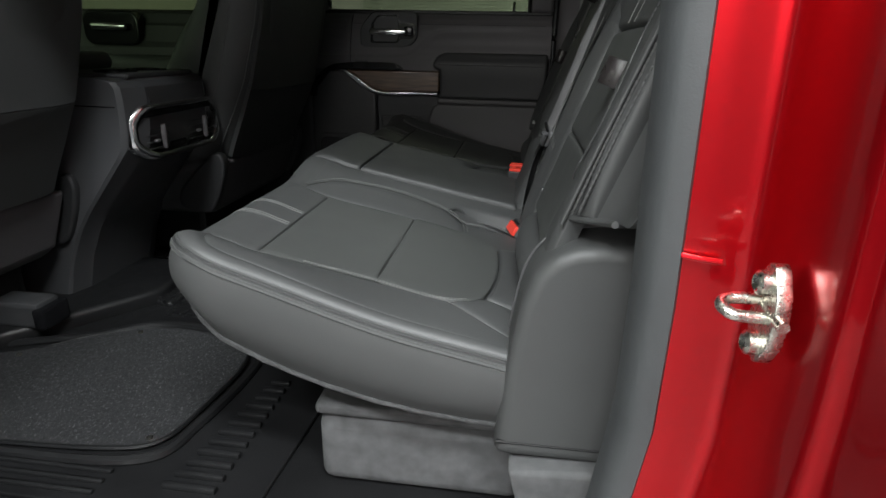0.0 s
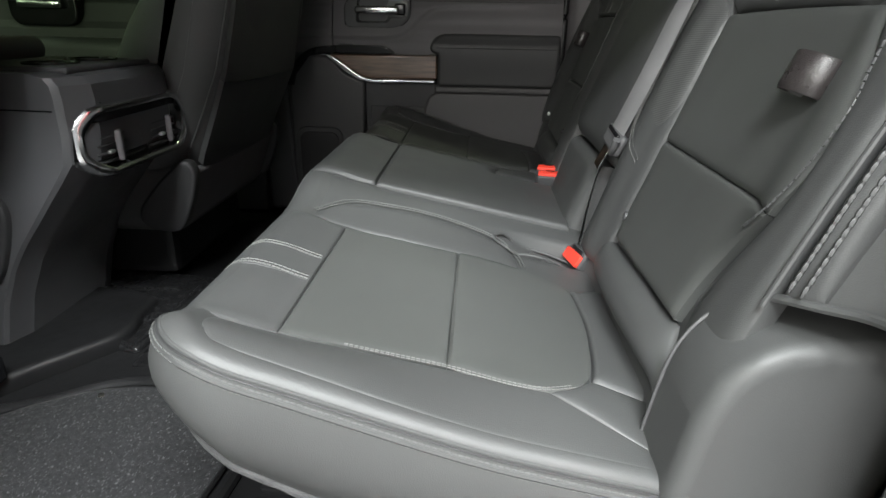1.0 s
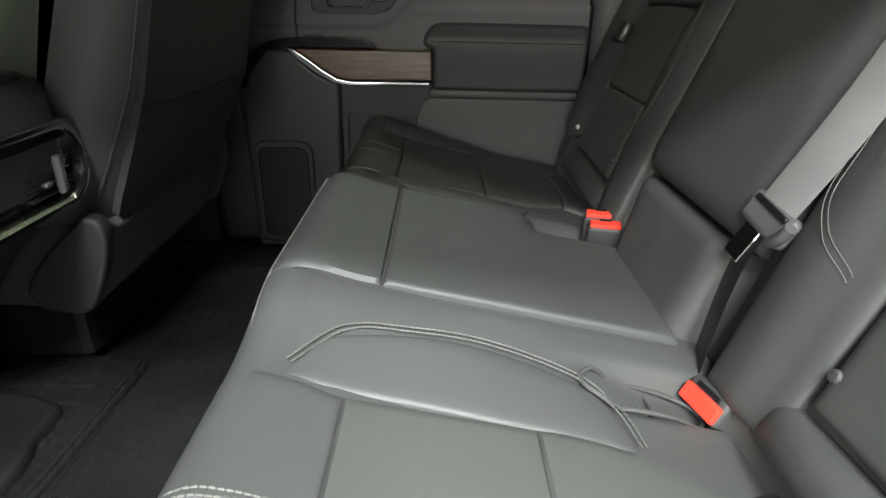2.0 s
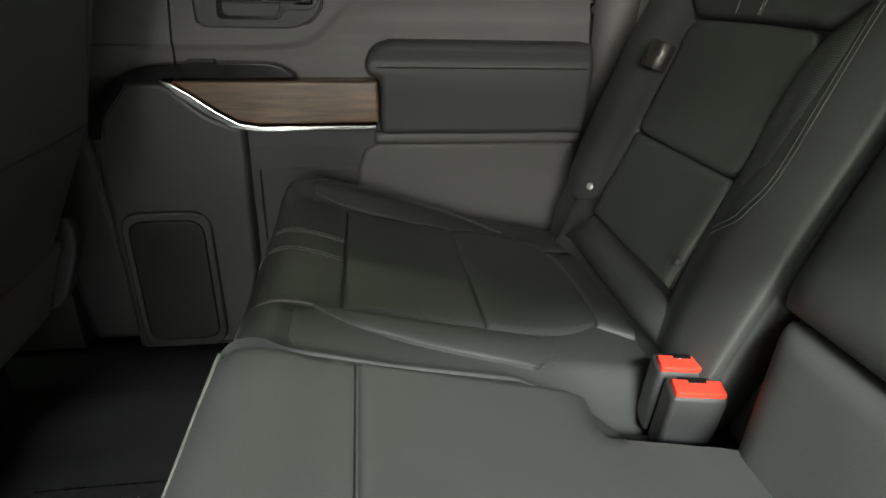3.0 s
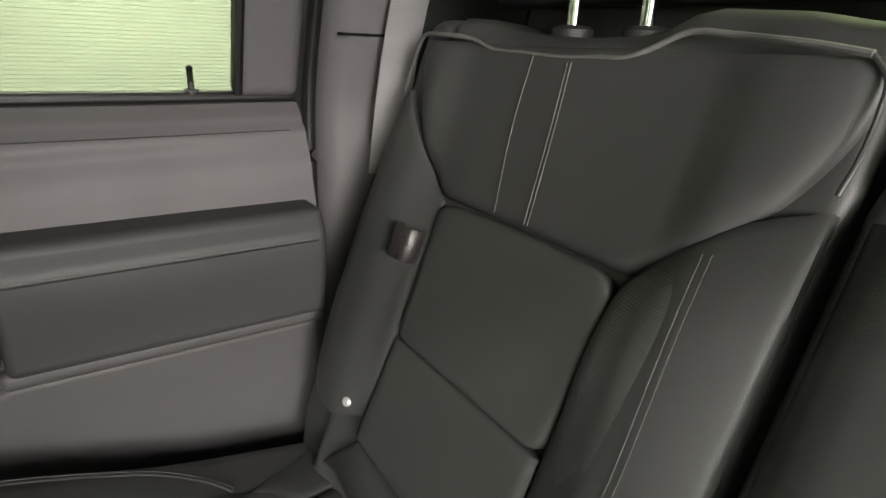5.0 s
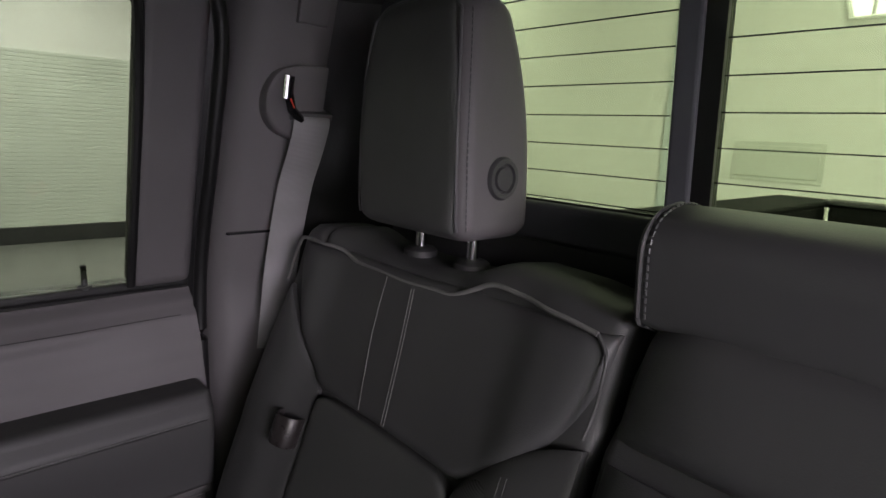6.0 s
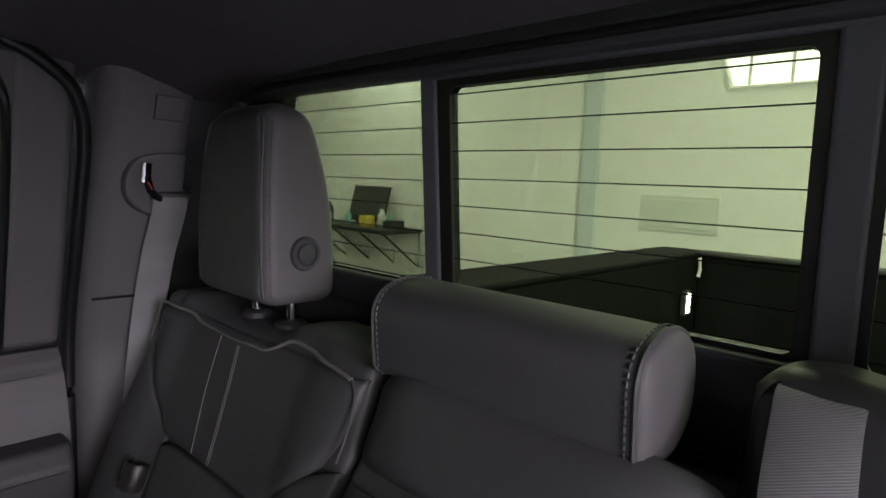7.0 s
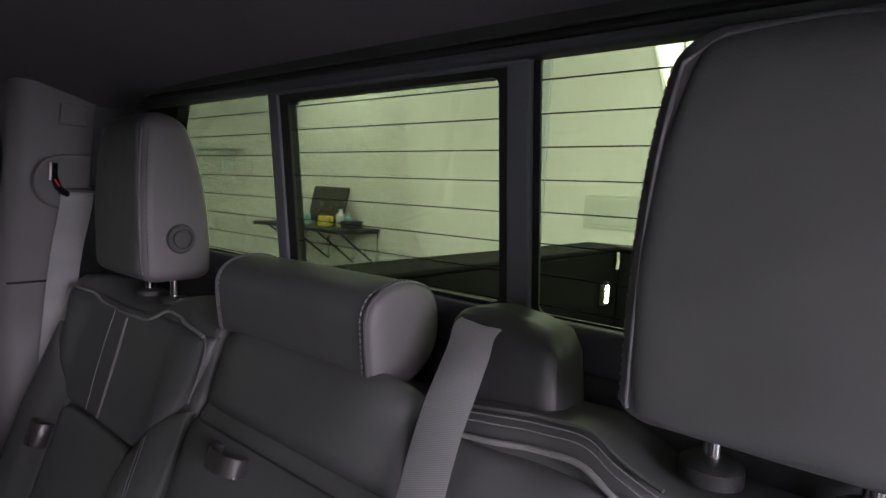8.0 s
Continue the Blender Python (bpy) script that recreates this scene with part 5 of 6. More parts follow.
dpart("lower_front_panel", prism(lower, "y", 0.705, 0.745, 0.010, 3), SATIN_PLASTIC)
# plain dark plate over the lower middle of the door
dpart("map_pocket", block(-0.150, 0.034, 0.7265, 0.742, 0.06, 0.3845, 0.005, 3), DARK_PLASTIC)
dpart("lower_rear_panel", prism([(0.050, 0.426), (0.402, 0.426), (0.402, 0.08), (0.035, 0.08), (0.012, 0.30), (0.016, 0.38), (0.028, 0.415)], "y", 0.7195, 0.742, 0.008, 3), SHADED_TRIM)
# pull recess drawn flat; light on its back is put into a paler plate
dpart("pull_pocket", block(-0.158, 0.030, 0.7315, 0.752, 0.300, 0.462, 0.002, 2), DARK_PLASTIC)
dpart("lit_pocket_back", block(-0.138, -0.020, 0.7285, 0.745, 0.388, 0.462, 0.003, 2), PLASTIC)
shelf_step = block(0.045, 0.405, 0.708, 0.75, 0.425, 0.447, 0.008, 3)
dpart("lower_step", shelf_step, SHADED_TRIM)


def rect(x0, x1, z0, z1, k):
    """A rectangle with rounded corners."""
    k *= 1.25
    out = []
    for cx, cz, a0 in ((x1 - k, z0 + k, -90), (x1 - k, z1 - k, 0), (x0 + k, z1 - k, 90), (x0 + k, z0 + k, 180)):
        out += [(cx + k * math.cos(radians(a0 + 22.5 * i)), cz + k * math.sin(radians(a0 + 22.5 * i))) for i in range(5)]
    return out



dpart("speaker_frame", prism(rect(-0.378, -0.232, 0.055, 0.318, 0.025), "y", 0.698, 0.712, 0.004, 3), DARK_PLASTIC)
dpart("speaker_grille", prism(rect(-0.366, -0.244, 0.070, 0.304, 0.020), "y", 0.6945, 0.705, 0.004, 3), RUBBER)



def rounded_outline(points, k=0.006):
    """A closed outline with its corners cut by small arcs."""
    out = []
    m = len(points)
    for i in range(m):
        p, a, b = Vector(points[i]), Vector(points[i - 1]), Vector(points[(i + 1) % m])
        ra, rb = (a - p).normalized() * min(k, (a - p).length * 0.45), (b - p).normalized() * min(k, (b - p).length * 0.45)
        for t in (0.0, 0.33, 0.67, 1.0):
            q = p + ra * (1 - t) ** 2 + rb * t ** 2
            out.append((q.x, q.y))
    return out


BEZEL = [(-0.219, 0.602), (-0.074, 0.602), (-0.046, 0.614), (-0.029, 0.636), (-0.031, 0.711), (-0.178, 0.711), (-0.220, 0.662)]
CUP = [(-0.188, 0.615), (-0.094, 0.615), (-0.087, 0.629), (-0.046, 0.629), (-0.031, 0.644), (-0.034, 0.679), (-0.086, 0.679), (-0.087, 0.703), (-0.160, 0.703), (-0.182, 0.678)]
GRIP = [(-0.178, 0.6205), (-0.098, 0.6205), (-0.092, 0.636), (-0.092, 0.698), (-0.156, 0.698), (-0.174, 0.676)]
dpart("handle_gap", prism(rounded_outline([(x * 1.022 + 0.0027, 0.66 + (z - 0.66) * 1.045) for x, z in BEZEL], 0.016), "y", 0.7420, 0.78, 0.001, 1), GLOSS)
dpart("handle_bezel", prism(rounded_outline(BEZEL, 0.016), "y", 0.7385, 0.775, 0.003, 3), PLASTIC)
# cup recess drawn as a dark plate standing proud, its shade in the colour
dpart("handle_cup", prism(rounded_outline(CUP, 0.010), "y", 0.7365, 0.77, 0.0015, 2), GLOSS)
dpart("cup_floor", prism(rounded_outline(GRIP, 0.010), "y", 0.7350, 0.76, 0.001, 2), PLASTIC)
dpart("door_handle", block(-0.188, -0.060, 0.716, 0.738, 0.640, 0.661, 0.007, 3), CHROME, None, "chrome door handle")
dpart("lock_lever", block(-0.072, -0.042, 0.726, 0.738, 0.637, 0.668, 0.005, 3), GLOSS)
# window surround
dpart("window_post", sheared(block(0.335, 0.412, 0.795, 0.85, 0.716, 1.17, 0.012, 3)), TRIM)
dpart("window_post", sheared(block(-0.395, -0.345, 0.795, 0.85, 0.716, 1.17, 0.012, 3)), TRIM)
dpart("window_rail", sheared(block(-0.395, 0.412, 0.795, 0.85, 1.138, 1.19, 0.012, 3)), TRIM)
dpart("window_corner", sheared(prism([(0.345, 1.15), (0.26, 1.15), (0.30, 1.136), (0.325, 1.112), (0.338, 1.07), (0.345, 1.07)], "y", 0.797, 0.848, 0.0)), TRIM)
dpart("outer_belt_strip", block(-0.39, 0.34, 0.842, 0.86, 0.690, 0.718, 0.004), RUBBER)
bead = smooth_path([(-0.34, 0.797, 0.73), (-0.34, 0.797 + lean_y(1.10), 1.10), (-0.28, 0.797 + lean_y(1.138), 1.138), (0.25, 0.797 + lean_y(1.138), 1.138), (0.318, 0.797 + lean_y(1.105), 1.105), (0.334, 0.797 + lean_y(1.02), 1.02), (0.334, 0.797, 0.72)], 6)
dpart("window_seal", tube(bead, 0.006, 8), RUBBER)
pane = dpart("pane", sheared(block(-0.35, 0.34, 0.822, 0.826, 0.70, 1.15, 0.0)), DOOR_GLASS)
dpart("lock_pin", lathe([(0.009, -0.004), (0.009, 0.002), (0.004, 0.003), (0.0035, 0.024), (0.0045, 0.028), (0.002, 0.030)], 14, pose(0.283, 0.815, 0.722)), PLASTIC)
bm = bmesh.new()
stitch_row(bm, [(x / 100, panel_y(x / 100, 0.6760) - 0.0003, 0.6760) for x in range(-25, 40)], r=0.0006)
dpart("stitching", bm, RUBBER)["kind"] = "stuff"

# ---- front doors and body sides ----
front_door = thing("door_2", "closed front passenger door with chrome handle", "car door", kind="structure", at=(-1, 0.78, 0))
D2 = Vector((-1, 0.78, 0))
part("door_panel", moved(prism([(y + 0.01, z) for y, z in skin], "x", -1.70, -0.505, 0.004, 2), Matrix.Translation(-D2)), DARK_PLASTIC, front_door)
part("armrest", moved(block(-1.25, -0.53, 0.69, 0.77, 0.42, 0.56, 0.03, 4), Matrix.Translation(-D2)), LEATHER, front_door)
part("handle_bezel", moved(prism(rect(-1.245, -1.03, 0.59, 0.706, 0.03), "y", 0.752, 0.80, 0.006, 3), Matrix.Translation(-D2)), GLOSS, front_door)
part("door_handle", moved(block(-1.20, -1.065, 0.728, 0.750, 0.640, 0.664, 0.008, 3), Matrix.Translation(-D2)), CHROME, front_door, "chrome door handle")
pane = part("pane", moved(sheared(block(-1.65, -0.56, 0.822, 0.826, 0.70, 1.15, 0.0)), Matrix.Translation(-D2)), GREEN_GLASS, front_door)
for x0, x1 in ((-1.75, -1.66), (-0.56, -0.505)):
    part("window_post", moved(sheared(block(x0, x1, 0.795, 0.85, 0.716, 1.15, 0.01)), Matrix.Translation(-D2)), PLASTIC, front_door)
solid("pillar_middle", sheared(block(-0.503, -0.397, 0.77, 0.85, 0.03, 1.16, 0.015, 3)), PLASTIC, "black middle pillar trim between the doors", "pillar trim", "structure")
driver_door = thing("door_4", "dark closed driver door with tinted window", "car door", kind="structure", at=(-1.1, -0.83, 0.0))
DI = Matrix.Translation((1.1, 0.83, 0.0))
part("door_panel", moved(block(-1.75, -0.52, -0.86, -0.80, 0.0, 0.72, 0.01), DI), PLASTIC, driver_door)
part("pane", moved(sheared(block(-1.70, -0.52, -0.826, -0.822, 0.70, 1.16, 0.0), -1), DI), FRONT_GLASS, driver_door)
windscreen = thing("window_2", "pale green windscreen over the dashboard", "windscreen", kind="structure", at=(-1.76, 0, 0.78))
part("pane", prism([(-0.02, 0.0), (-0.015, 0.0), (0.205, 0.38), (0.20, 0.38)], "y", -0.80, 0.80), FRONT_GLASS, windscreen)
for y in (-0.78, 0.78):
    part("pillar", prism([(-0.03, 0.0), (0.02, 0.0), (0.24, 0.39), (0.18, 0.39)], "y", y - 0.04, y + 0.04, 0.01, 2), PLASTIC, windscreen)
part("header_rail", block(0.16, 0.26, -0.80, 0.80, 0.36, 0.44, 0.01), HEADLINER, windscreen)
solid("pillar_front_left", sheared(block(-0.52, -0.44, -0.86, -0.78, 0.0, 1.16, 0.015, 3), -1), PLASTIC, "black middle pillar trim at the open door", "pillar trim", "structure")
solid("wall_front", block(-1.80, -1.75, -0.86, 0.86, 0.0, 0.78, 0.01), PLASTIC, "black dashboard bulkhead", "bulkhead", "structure")

# ---- red door jamb with seal and striker ----
jamb = thing("door_jamb", "glossy red painted door jamb of the open rear door", "door jamb", kind="structure")


def jamb_sweep(profile, zs):
    bm = bmesh.new()
    rings = []
    for z in zs:
        dx = 0.008 - 0.03 * max(0.0, z - 0.42) - 0.12 * max(0.0, 0.30 - z)
        dy = -lean_y(z)
        rings.append([bm.verts.new((x + dx, y + dy, z)) for x, y in profile])
    for a, b in zip(rings, rings[1:]):
        for k in range(len(a)):
            bm.faces.new((a[k], a[(k + 1) % len(a)], b[(k + 1) % len(a)], b[k]))
    bm.faces.new(rings[0])
    bm.faces.new(rings[-1][::-1])
    return bm


zs = [0.02 + 0.04 * k for k in range(30)]
red = [(p.x, p.y) for p in smooth_path([(0.453, -0.790, 0), (0.468, -0.793, 0), (0.484, -0.795, 0), (0.494, -0.797, 0), (0.501, -0.802, 0), (0.504, -0.815, 0), (0.505, -0.850, 0), (0.506, -0.896, 0), (0.5065, -0.907, 0), (0.509, -0.914, 0), (0.513, -0.919, 0), (0.5165, -0.926, 0), (0.518, -0.940, 0), (0.520, -0.975, 0), (0.526, -0.992, 0), (0.545, -1.003, 0), (0.60, -1.008, 0)], 4)]
part("painted_panel", jamb_sweep(red + [(0.72, -1.008), (0.72, -0.76), (0.47, -0.76)], zs), RED_PAINT, jamb)
part("rubber_seal", jamb_sweep([(0.424, -0.755), (0.425, -0.770), (0.428, -0.785), (0.436, -0.795), (0.450, -0.798), (0.454, -0.790), (0.454, -0.755)], zs), SEAL, jamb, "grey rubber door seal")
part("sill_welt", tube(smooth_path([(0.470, -0.716, 0.60), (0.462, -0.722, 0.536), (0.452, -0.722, 0.42), (0.442, -0.722, 0.25), (0.436, -0.722, 0.08)], 20), 0.0055, 8), FELT, jamb, "grey woven edge welt")
part("paint_crease", tube(smooth_path([(0.447, -0.790, 0.468), (0.465, -0.797, 0.466), (0.486, -0.801, 0.465)]), 0.0025, 8), RED_PAINT, jamb)
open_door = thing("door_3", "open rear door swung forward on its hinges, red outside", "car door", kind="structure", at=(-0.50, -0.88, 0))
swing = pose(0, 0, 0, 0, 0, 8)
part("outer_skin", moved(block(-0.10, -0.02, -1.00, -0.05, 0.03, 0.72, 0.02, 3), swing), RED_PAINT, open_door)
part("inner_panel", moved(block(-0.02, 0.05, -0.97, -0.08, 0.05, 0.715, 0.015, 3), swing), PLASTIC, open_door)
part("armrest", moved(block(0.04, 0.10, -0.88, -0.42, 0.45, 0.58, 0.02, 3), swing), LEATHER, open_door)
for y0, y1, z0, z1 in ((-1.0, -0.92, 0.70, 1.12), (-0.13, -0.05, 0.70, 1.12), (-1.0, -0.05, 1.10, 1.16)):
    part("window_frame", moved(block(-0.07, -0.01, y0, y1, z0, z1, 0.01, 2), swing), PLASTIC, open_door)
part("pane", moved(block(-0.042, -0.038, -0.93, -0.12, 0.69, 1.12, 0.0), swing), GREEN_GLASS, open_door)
striker = thing("door_striker", "bright zinc door striker bolted to the red jamb", "door striker", at=(0.501, -0.861, 0.452))
part("base_plate", prism([(0.016 * math.cos(a) * (1.15 if abs(math.sin(a)) < 0.6 else 1), 0.036 * math.sin(a)) for a in [2 * math.pi * k / 24 for k in range(24)]], "x", -0.006, 0.004, 0.001), STEEL, striker)
for z in (0.022, -0.022):
    part("bolt", lathe([(0.0085, 0.0), (0.0085, 0.006), (0.006, 0.008), (0.003, 0.006)], 12, pose(-0.006, 0, z, 0, -90, 0)), STEEL, striker)
part("striker_loop", tube(smooth_path([(0.004, 0.008, 0.007), (-0.016, 0.008, 0.007), (-0.027, 0.007, 0.006), (-0.032, 0.001, 0.004), (-0.027, -0.006, 0.001), (-0.016, -0.007, 0.000), (0.004, -0.007, 0.000)]), 0.0042, 10), STEEL, striker)
part("crossbar", tube([(-0.003, -0.026, 0.002), (-0.003, 0.016, 0.006)], 0.0042, 10), STEEL, striker)


# ---- side pieces by the bench ----
def side_piece(s, x0, x1, z0, z1, label):
    y0, y1 = sorted((s * 0.585, s * 0.672))
    bm = prism([(x0, z0), (x1, z0), (x1 + 0.05, z1 - 0.02), (x1 + 0.04, z1), (x0 + 0.105, z1), (x0 + 0.075, z1 - 0.004), (x0 + 0.052, z1 - 0.014), (x0 + 0.034, z1 - 0.036), (x0 + 0.022, z1 - 0.07), (x0 + 0.010, z1 - 0.15)], "y", y0, y1, 0.014, 4)
    ob = thing("seat_side_bolster", label, "seat bolster", "seat side bolsters")
    part("bolster_body", bm, LEATHER, ob)
    arc = [(x0 - 0.001, z0 + 0.03), (x0 + 0.009, z1 - 0.15), (x0 + 0.021, z1 - 0.07), (x0 + 0.033, z1 - 0.036), (x0 + 0.052, z1 - 0.013), (x0 + 0.076, z1 - 0.002), (x0 + 0.12, z1 + 0.001)]
    part("seam", tube(smooth_path([(x, s * 0.598, z) for x, z in arc]), 0.0016, 6), VINYL, ob)
    part("bottom_hem", tube([(x0 + 0.004, s * 0.671, z0 + 0.022), (x1 + 0.006, s * 0.671, z0 + 0.022)], 0.0022, 6), RUBBER, ob)
    return ob


side_piece(-1, 0.319, 0.46, 0.155, 0.426, "rounded black leather bolster beside the seat cushion")
solid("side_carpet", prism([(0.355, 0.022), (0.352, 0.100), (0.338, 0.150), (0.48, 0.160), (0.48, 0.022)], "y", -0.690, -0.606, 0.006, 3), FELT, "grey felt carpet over the body side below the bolster", "carpet", "structure")
side_piece(1, 0.335, 0.46, 0.10, 0.40, "rounded black leather bolster by the closed door")

# ---- front seats ----
# added filler that stops light leaking in; black so the gap stays dark
solid("gap_filler", block(0.398, 0.76, 0.868, 0.93, 0.0, 1.2, 0.01), PLASTIC, "dark filler panel closing the gap outside the pillar", "body panel", "structure")


FRONT_REAR = [(-0.43, 0.30), (-0.405, 0.36), (-0.365, 0.44), (-0.327, 0.52), (-0.303, 0.60), (-0.285, 0.66), (-0.262, 0.78), (-0.255, 0.86)]


def front_rear_x(z):
    for (x0, z0), (x1, z1) in zip(FRONT_REAR, FRONT_REAR[1:]):
        if z <= z1:
            return x0 + (x1 - x0) * (z - z0) / (z1 - z0)
    return FRONT_REAR[-1][0]


def front_seat(y0, y1, dx, label):
    ob = thing("front_seat", label, "car seat", "front seats", at=(-0.5 + dx, (y0 + y1) / 2, 0.05))
    inv = Matrix.Translation(-Vector(ob.location))

    def prof(y):
        c = abs(y - (y0 + y1) / 2) / ((y1 - y0) / 2)
        b = 0.02 * c ** 3
        rear = FRONT_REAR + [(-0.275, 0.93), (-0.32, 0.96)]
        fr = [(-0.39, 0.94), (-0.42, 0.86), (-0.47 - b, 0.70), (-0.53 - b, 0.62), (-0.58 - b, 0.536), (-0.62 - b, 0.42), (-0.62, 0.30), (-0.52, 0.27)]
        return [(x + dx - (b if i < 8 else 0), z) for i, (x, z) in enumerate(rear + fr)]

    part("backrest", moved(rounded_sweep(prof, y0, y1, 0.088, 0.088, 12, extra=[y0 + (y1 - y0) * k / 8 for k in range(2, 7)]), inv), LEATHER, ob)

    def rear(z, y):
        """The rear face of the backrest, rounded off towards both sides."""
        d = max(0.0, 0.088 - min(y - y0, y1 - y))
        c = abs(y - (y0 + y1) / 2) / ((y1 - y0) / 2)
        return Vector((front_rear_x(z) + dx + 0.001 - 0.02 * c ** 3 - (0.088 - math.sqrt(max(0.0, 0.088 ** 2 - d * d))), y, z))

    part("map_pocket", moved(pillow(rear, [(0.33, y1 - 0.050), (0.506, y1 - 0.040), (0.506, y0 + 0.040), (0.33, y0 + 0.050)], 0.003, dip=0.002, nv=26, edge=0.05), inv), LEATHER, ob)
    part("back_panel", moved(pillow(rear, [(0.508, y1 - 0.040), (0.84, y1 - 0.034), (0.84, y0 + 0.034), (0.508, y0 + 0.040)], 0.0015, dip=0.002, nv=26, edge=0.05), inv), LEATHER, ob)
    part("pocket_hem", moved(tube([rear(0.508, y0 + 0.04 + (y1 - y0 - 0.08) * k / 24) + Vector((0.0025, 0, 0)) for k in range(25)], 0.0022, 6), inv), VINYL, ob)
    for side in (y0 + 0.031, y1 - 0.031):
        part("edge_seam", moved(tube([rear(0.33 + 0.02 * k, side) + Vector((0.001, 0, 0)) for k in range(27)], 0.0022, 6), inv), LEATHER, ob)
    for y in (y0 - 0.0005, y1 + 0.0005):
        bm = bmesh.new()
        stitch_row(bm, [(front_rear_x(z) + dx - 0.085, y, z) for z in [0.36 + 0.02 * k for k in range(24)]], r=0.0004)
        part("stitching", moved(bm, inv), THREAD, ob)["kind"] = "stuff"
    part("lower_flap", moved(prism([(-0.416 + dx, 0.318), (-0.470 + dx, 0.318), (-0.510 + dx, 0.190), (-0.466 + dx, 0.186)], "y", y0 + 0.014, y1 - 0.014, 0.010, 3), inv), TRIM, ob)
    part("seat_base", moved(block(-1.02 + dx, -0.46 + dx, y0, y1, 0.17, 0.33, 0.04, 4), inv), LEATHER, ob)
    cover = smooth_path([(-0.436, 0.346, 0), (-0.490, 0.298, 0), (-0.541, 0.236, 0), (-0.535, 0.200, 0), (-0.500, 0.190, 0), (-0.456, 0.194, 0), (-0.425, 0.250, 0), (-0.408, 0.310, 0), (-0.415, 0.342, 0), (-0.436, 0.346, 0)], 5)[:-1]
    for y in (y0 - 0.012, y1 + 0.012):
        part("hinge_cover", moved(prism([(p.x + dx, p.y) for p in cover], "y", y - 0.014, y + 0.014, 0.006, 3), inv), DARK_PLASTIC, ob)
    # near-black block standing in for the shaded void under the seat
    part("dark_underseat", moved(block(-0.92 + dx, -0.52 + dx, y0 + 0.05, y1 - 0.05, 0.05, 0.18, 0.02, 2), inv), RUBBER, ob)
    part("headrest", moved(block(-0.45 + dx, -0.36 + dx, (y0 + y1) / 2 - 0.12, (y0 + y1) / 2 + 0.12, 0.96, 1.10, 0.03, 3), inv), LEATHER, ob)
    return ob


front_seat(0.128, 0.620, 0.0, "black leather front passenger seat seen from behind")
front_seat(-0.640, -0.185, -0.18, "black leather driver seat seen from behind")

platform = [(-1.3, -0.66), (-0.69, -0.66), (-0.68, -0.40), (-0.63, -0.32), (-0.575, -0.235), (-0.52, -0.16), (-0.485, -0.10), (-0.50, -0.02), (-0.58, 0.08), (-1.3, 0.1)]
solid("seat_platform", prism([(p.x, p.y) for p in smooth_path([(*q, 0) for q in platform], 3)], "z", 0.018, 0.062, 0.012, 3), RUBBER, "raised black rubber step under console and driver seat", "floor step", "structure")
cover_ob = thing("tunnel_cover", "smooth glossy black rubber cover on the tunnel floor", "floor liner", at=(-0.58, 0.04, 0.018))
CO = Matrix.Translation((0.58, -0.04, -0.018))
cover_line = [(-0.72, 0.0), (-0.50, -0.12), (-0.45, -0.13), (-0.44, 0.20), (-0.72, 0.24)]
part("cover_body", moved(prism(cover_line, "z", 0.018, 0.040, 0.010, 3), CO), LINER, cover_ob)
part("raised_edge", moved(tube(smooth_path([(-0.70, -0.002, 0.040), (-0.50, -0.106, 0.040), (-0.463, -0.112, 0.040), (-0.456, 0.0, 0.040), (-0.453, 0.185, 0.040)], 6), 0.005, 8), CO), LINER, cover_ob)
for k in range(4):
    part("rib", moved(block(-0.66, -0.49, -0.02 + 0.045 * k, -0.004 + 0.045 * k, 0.037, 0.0435, 0.003, 2), CO), LINER, cover_ob)
rail = thing("seat_rail", "black plastic end of the driver seat rail", "seat rail", at=(-0.66, -0.30, 0.06))
part("rail_end", block(-0.10, 0.06, -0.03, 0.03, 0.0, 0.055, 0.008, 2), PLASTIC, rail)
part("end_cap", block(0.05, 0.075, -0.036, 0.036, 0.0, 0.045, 0.006, 2), GLOSS, rail)

# ---- centre console ----
console = thing("center_console", "black center console with rear vents in a chrome bezel", "center console", at=(-0.6, -0.02, 0.045))
CI = Matrix.Translation((0.6, 0.02, -0.045))
body = bmesh.new()
rings = []
for x, z in ((-0.66, 0.03), (-0.63, 0.14), (-0.595, 0.215), (-0.565, 0.258), (-0.468, 0.372), (-0.446, 0.40), (-0.438, 0.44), (-0.436, 0.50), (-0.438, 0.522), (-0.447, 0.534), (-0.47, 0.540)):
    k = 0.6 + 0.4 * ease((z - 0.2) / 0.25)
    rings.append([body.verts.new(p + (z,)) for p in ((-1.2, -0.172), (x - 0.032 * k, -0.172), (x - 0.022 * k, -0.166), (x - 0.004, -0.130), (x, -0.122), (x, 0.098), (x - 0.004, 0.106), (x - 0.022 * k, 0.142), (x - 0.032 * k, 0.148), (-1.2, 0.148))])
for a, b in zip(rings, rings[1:]):
    for k in range(10):
        body.faces.new((a[k], a[(k + 1) % 10], b[(k + 1) % 10], b[k]))
body.faces.new(rings[0])
body.faces.new(rings[-1][::-1])
part("console_body", moved(body, CI), CONSOLE, console, angle=22)
part("side_joint", moved(tube([(-1.0, -0.1725, 0.490), (-0.475, -0.1725, 0.485), (-0.445, -0.128, 0.488), (-0.436, -0.11, 0.492)], 0.0012, 6), CI), GLOSS, console)
part("lid", moved(block(-1.10, -0.66, -0.15, 0.105, 0.54, 0.585, 0.02, 3), CI), LEATHER, console)
part("top_deck", moved(block(-0.655, -0.46, -0.14, 0.10, 0.536, 0.548, 0.005, 2), CI), PLASTIC, console)
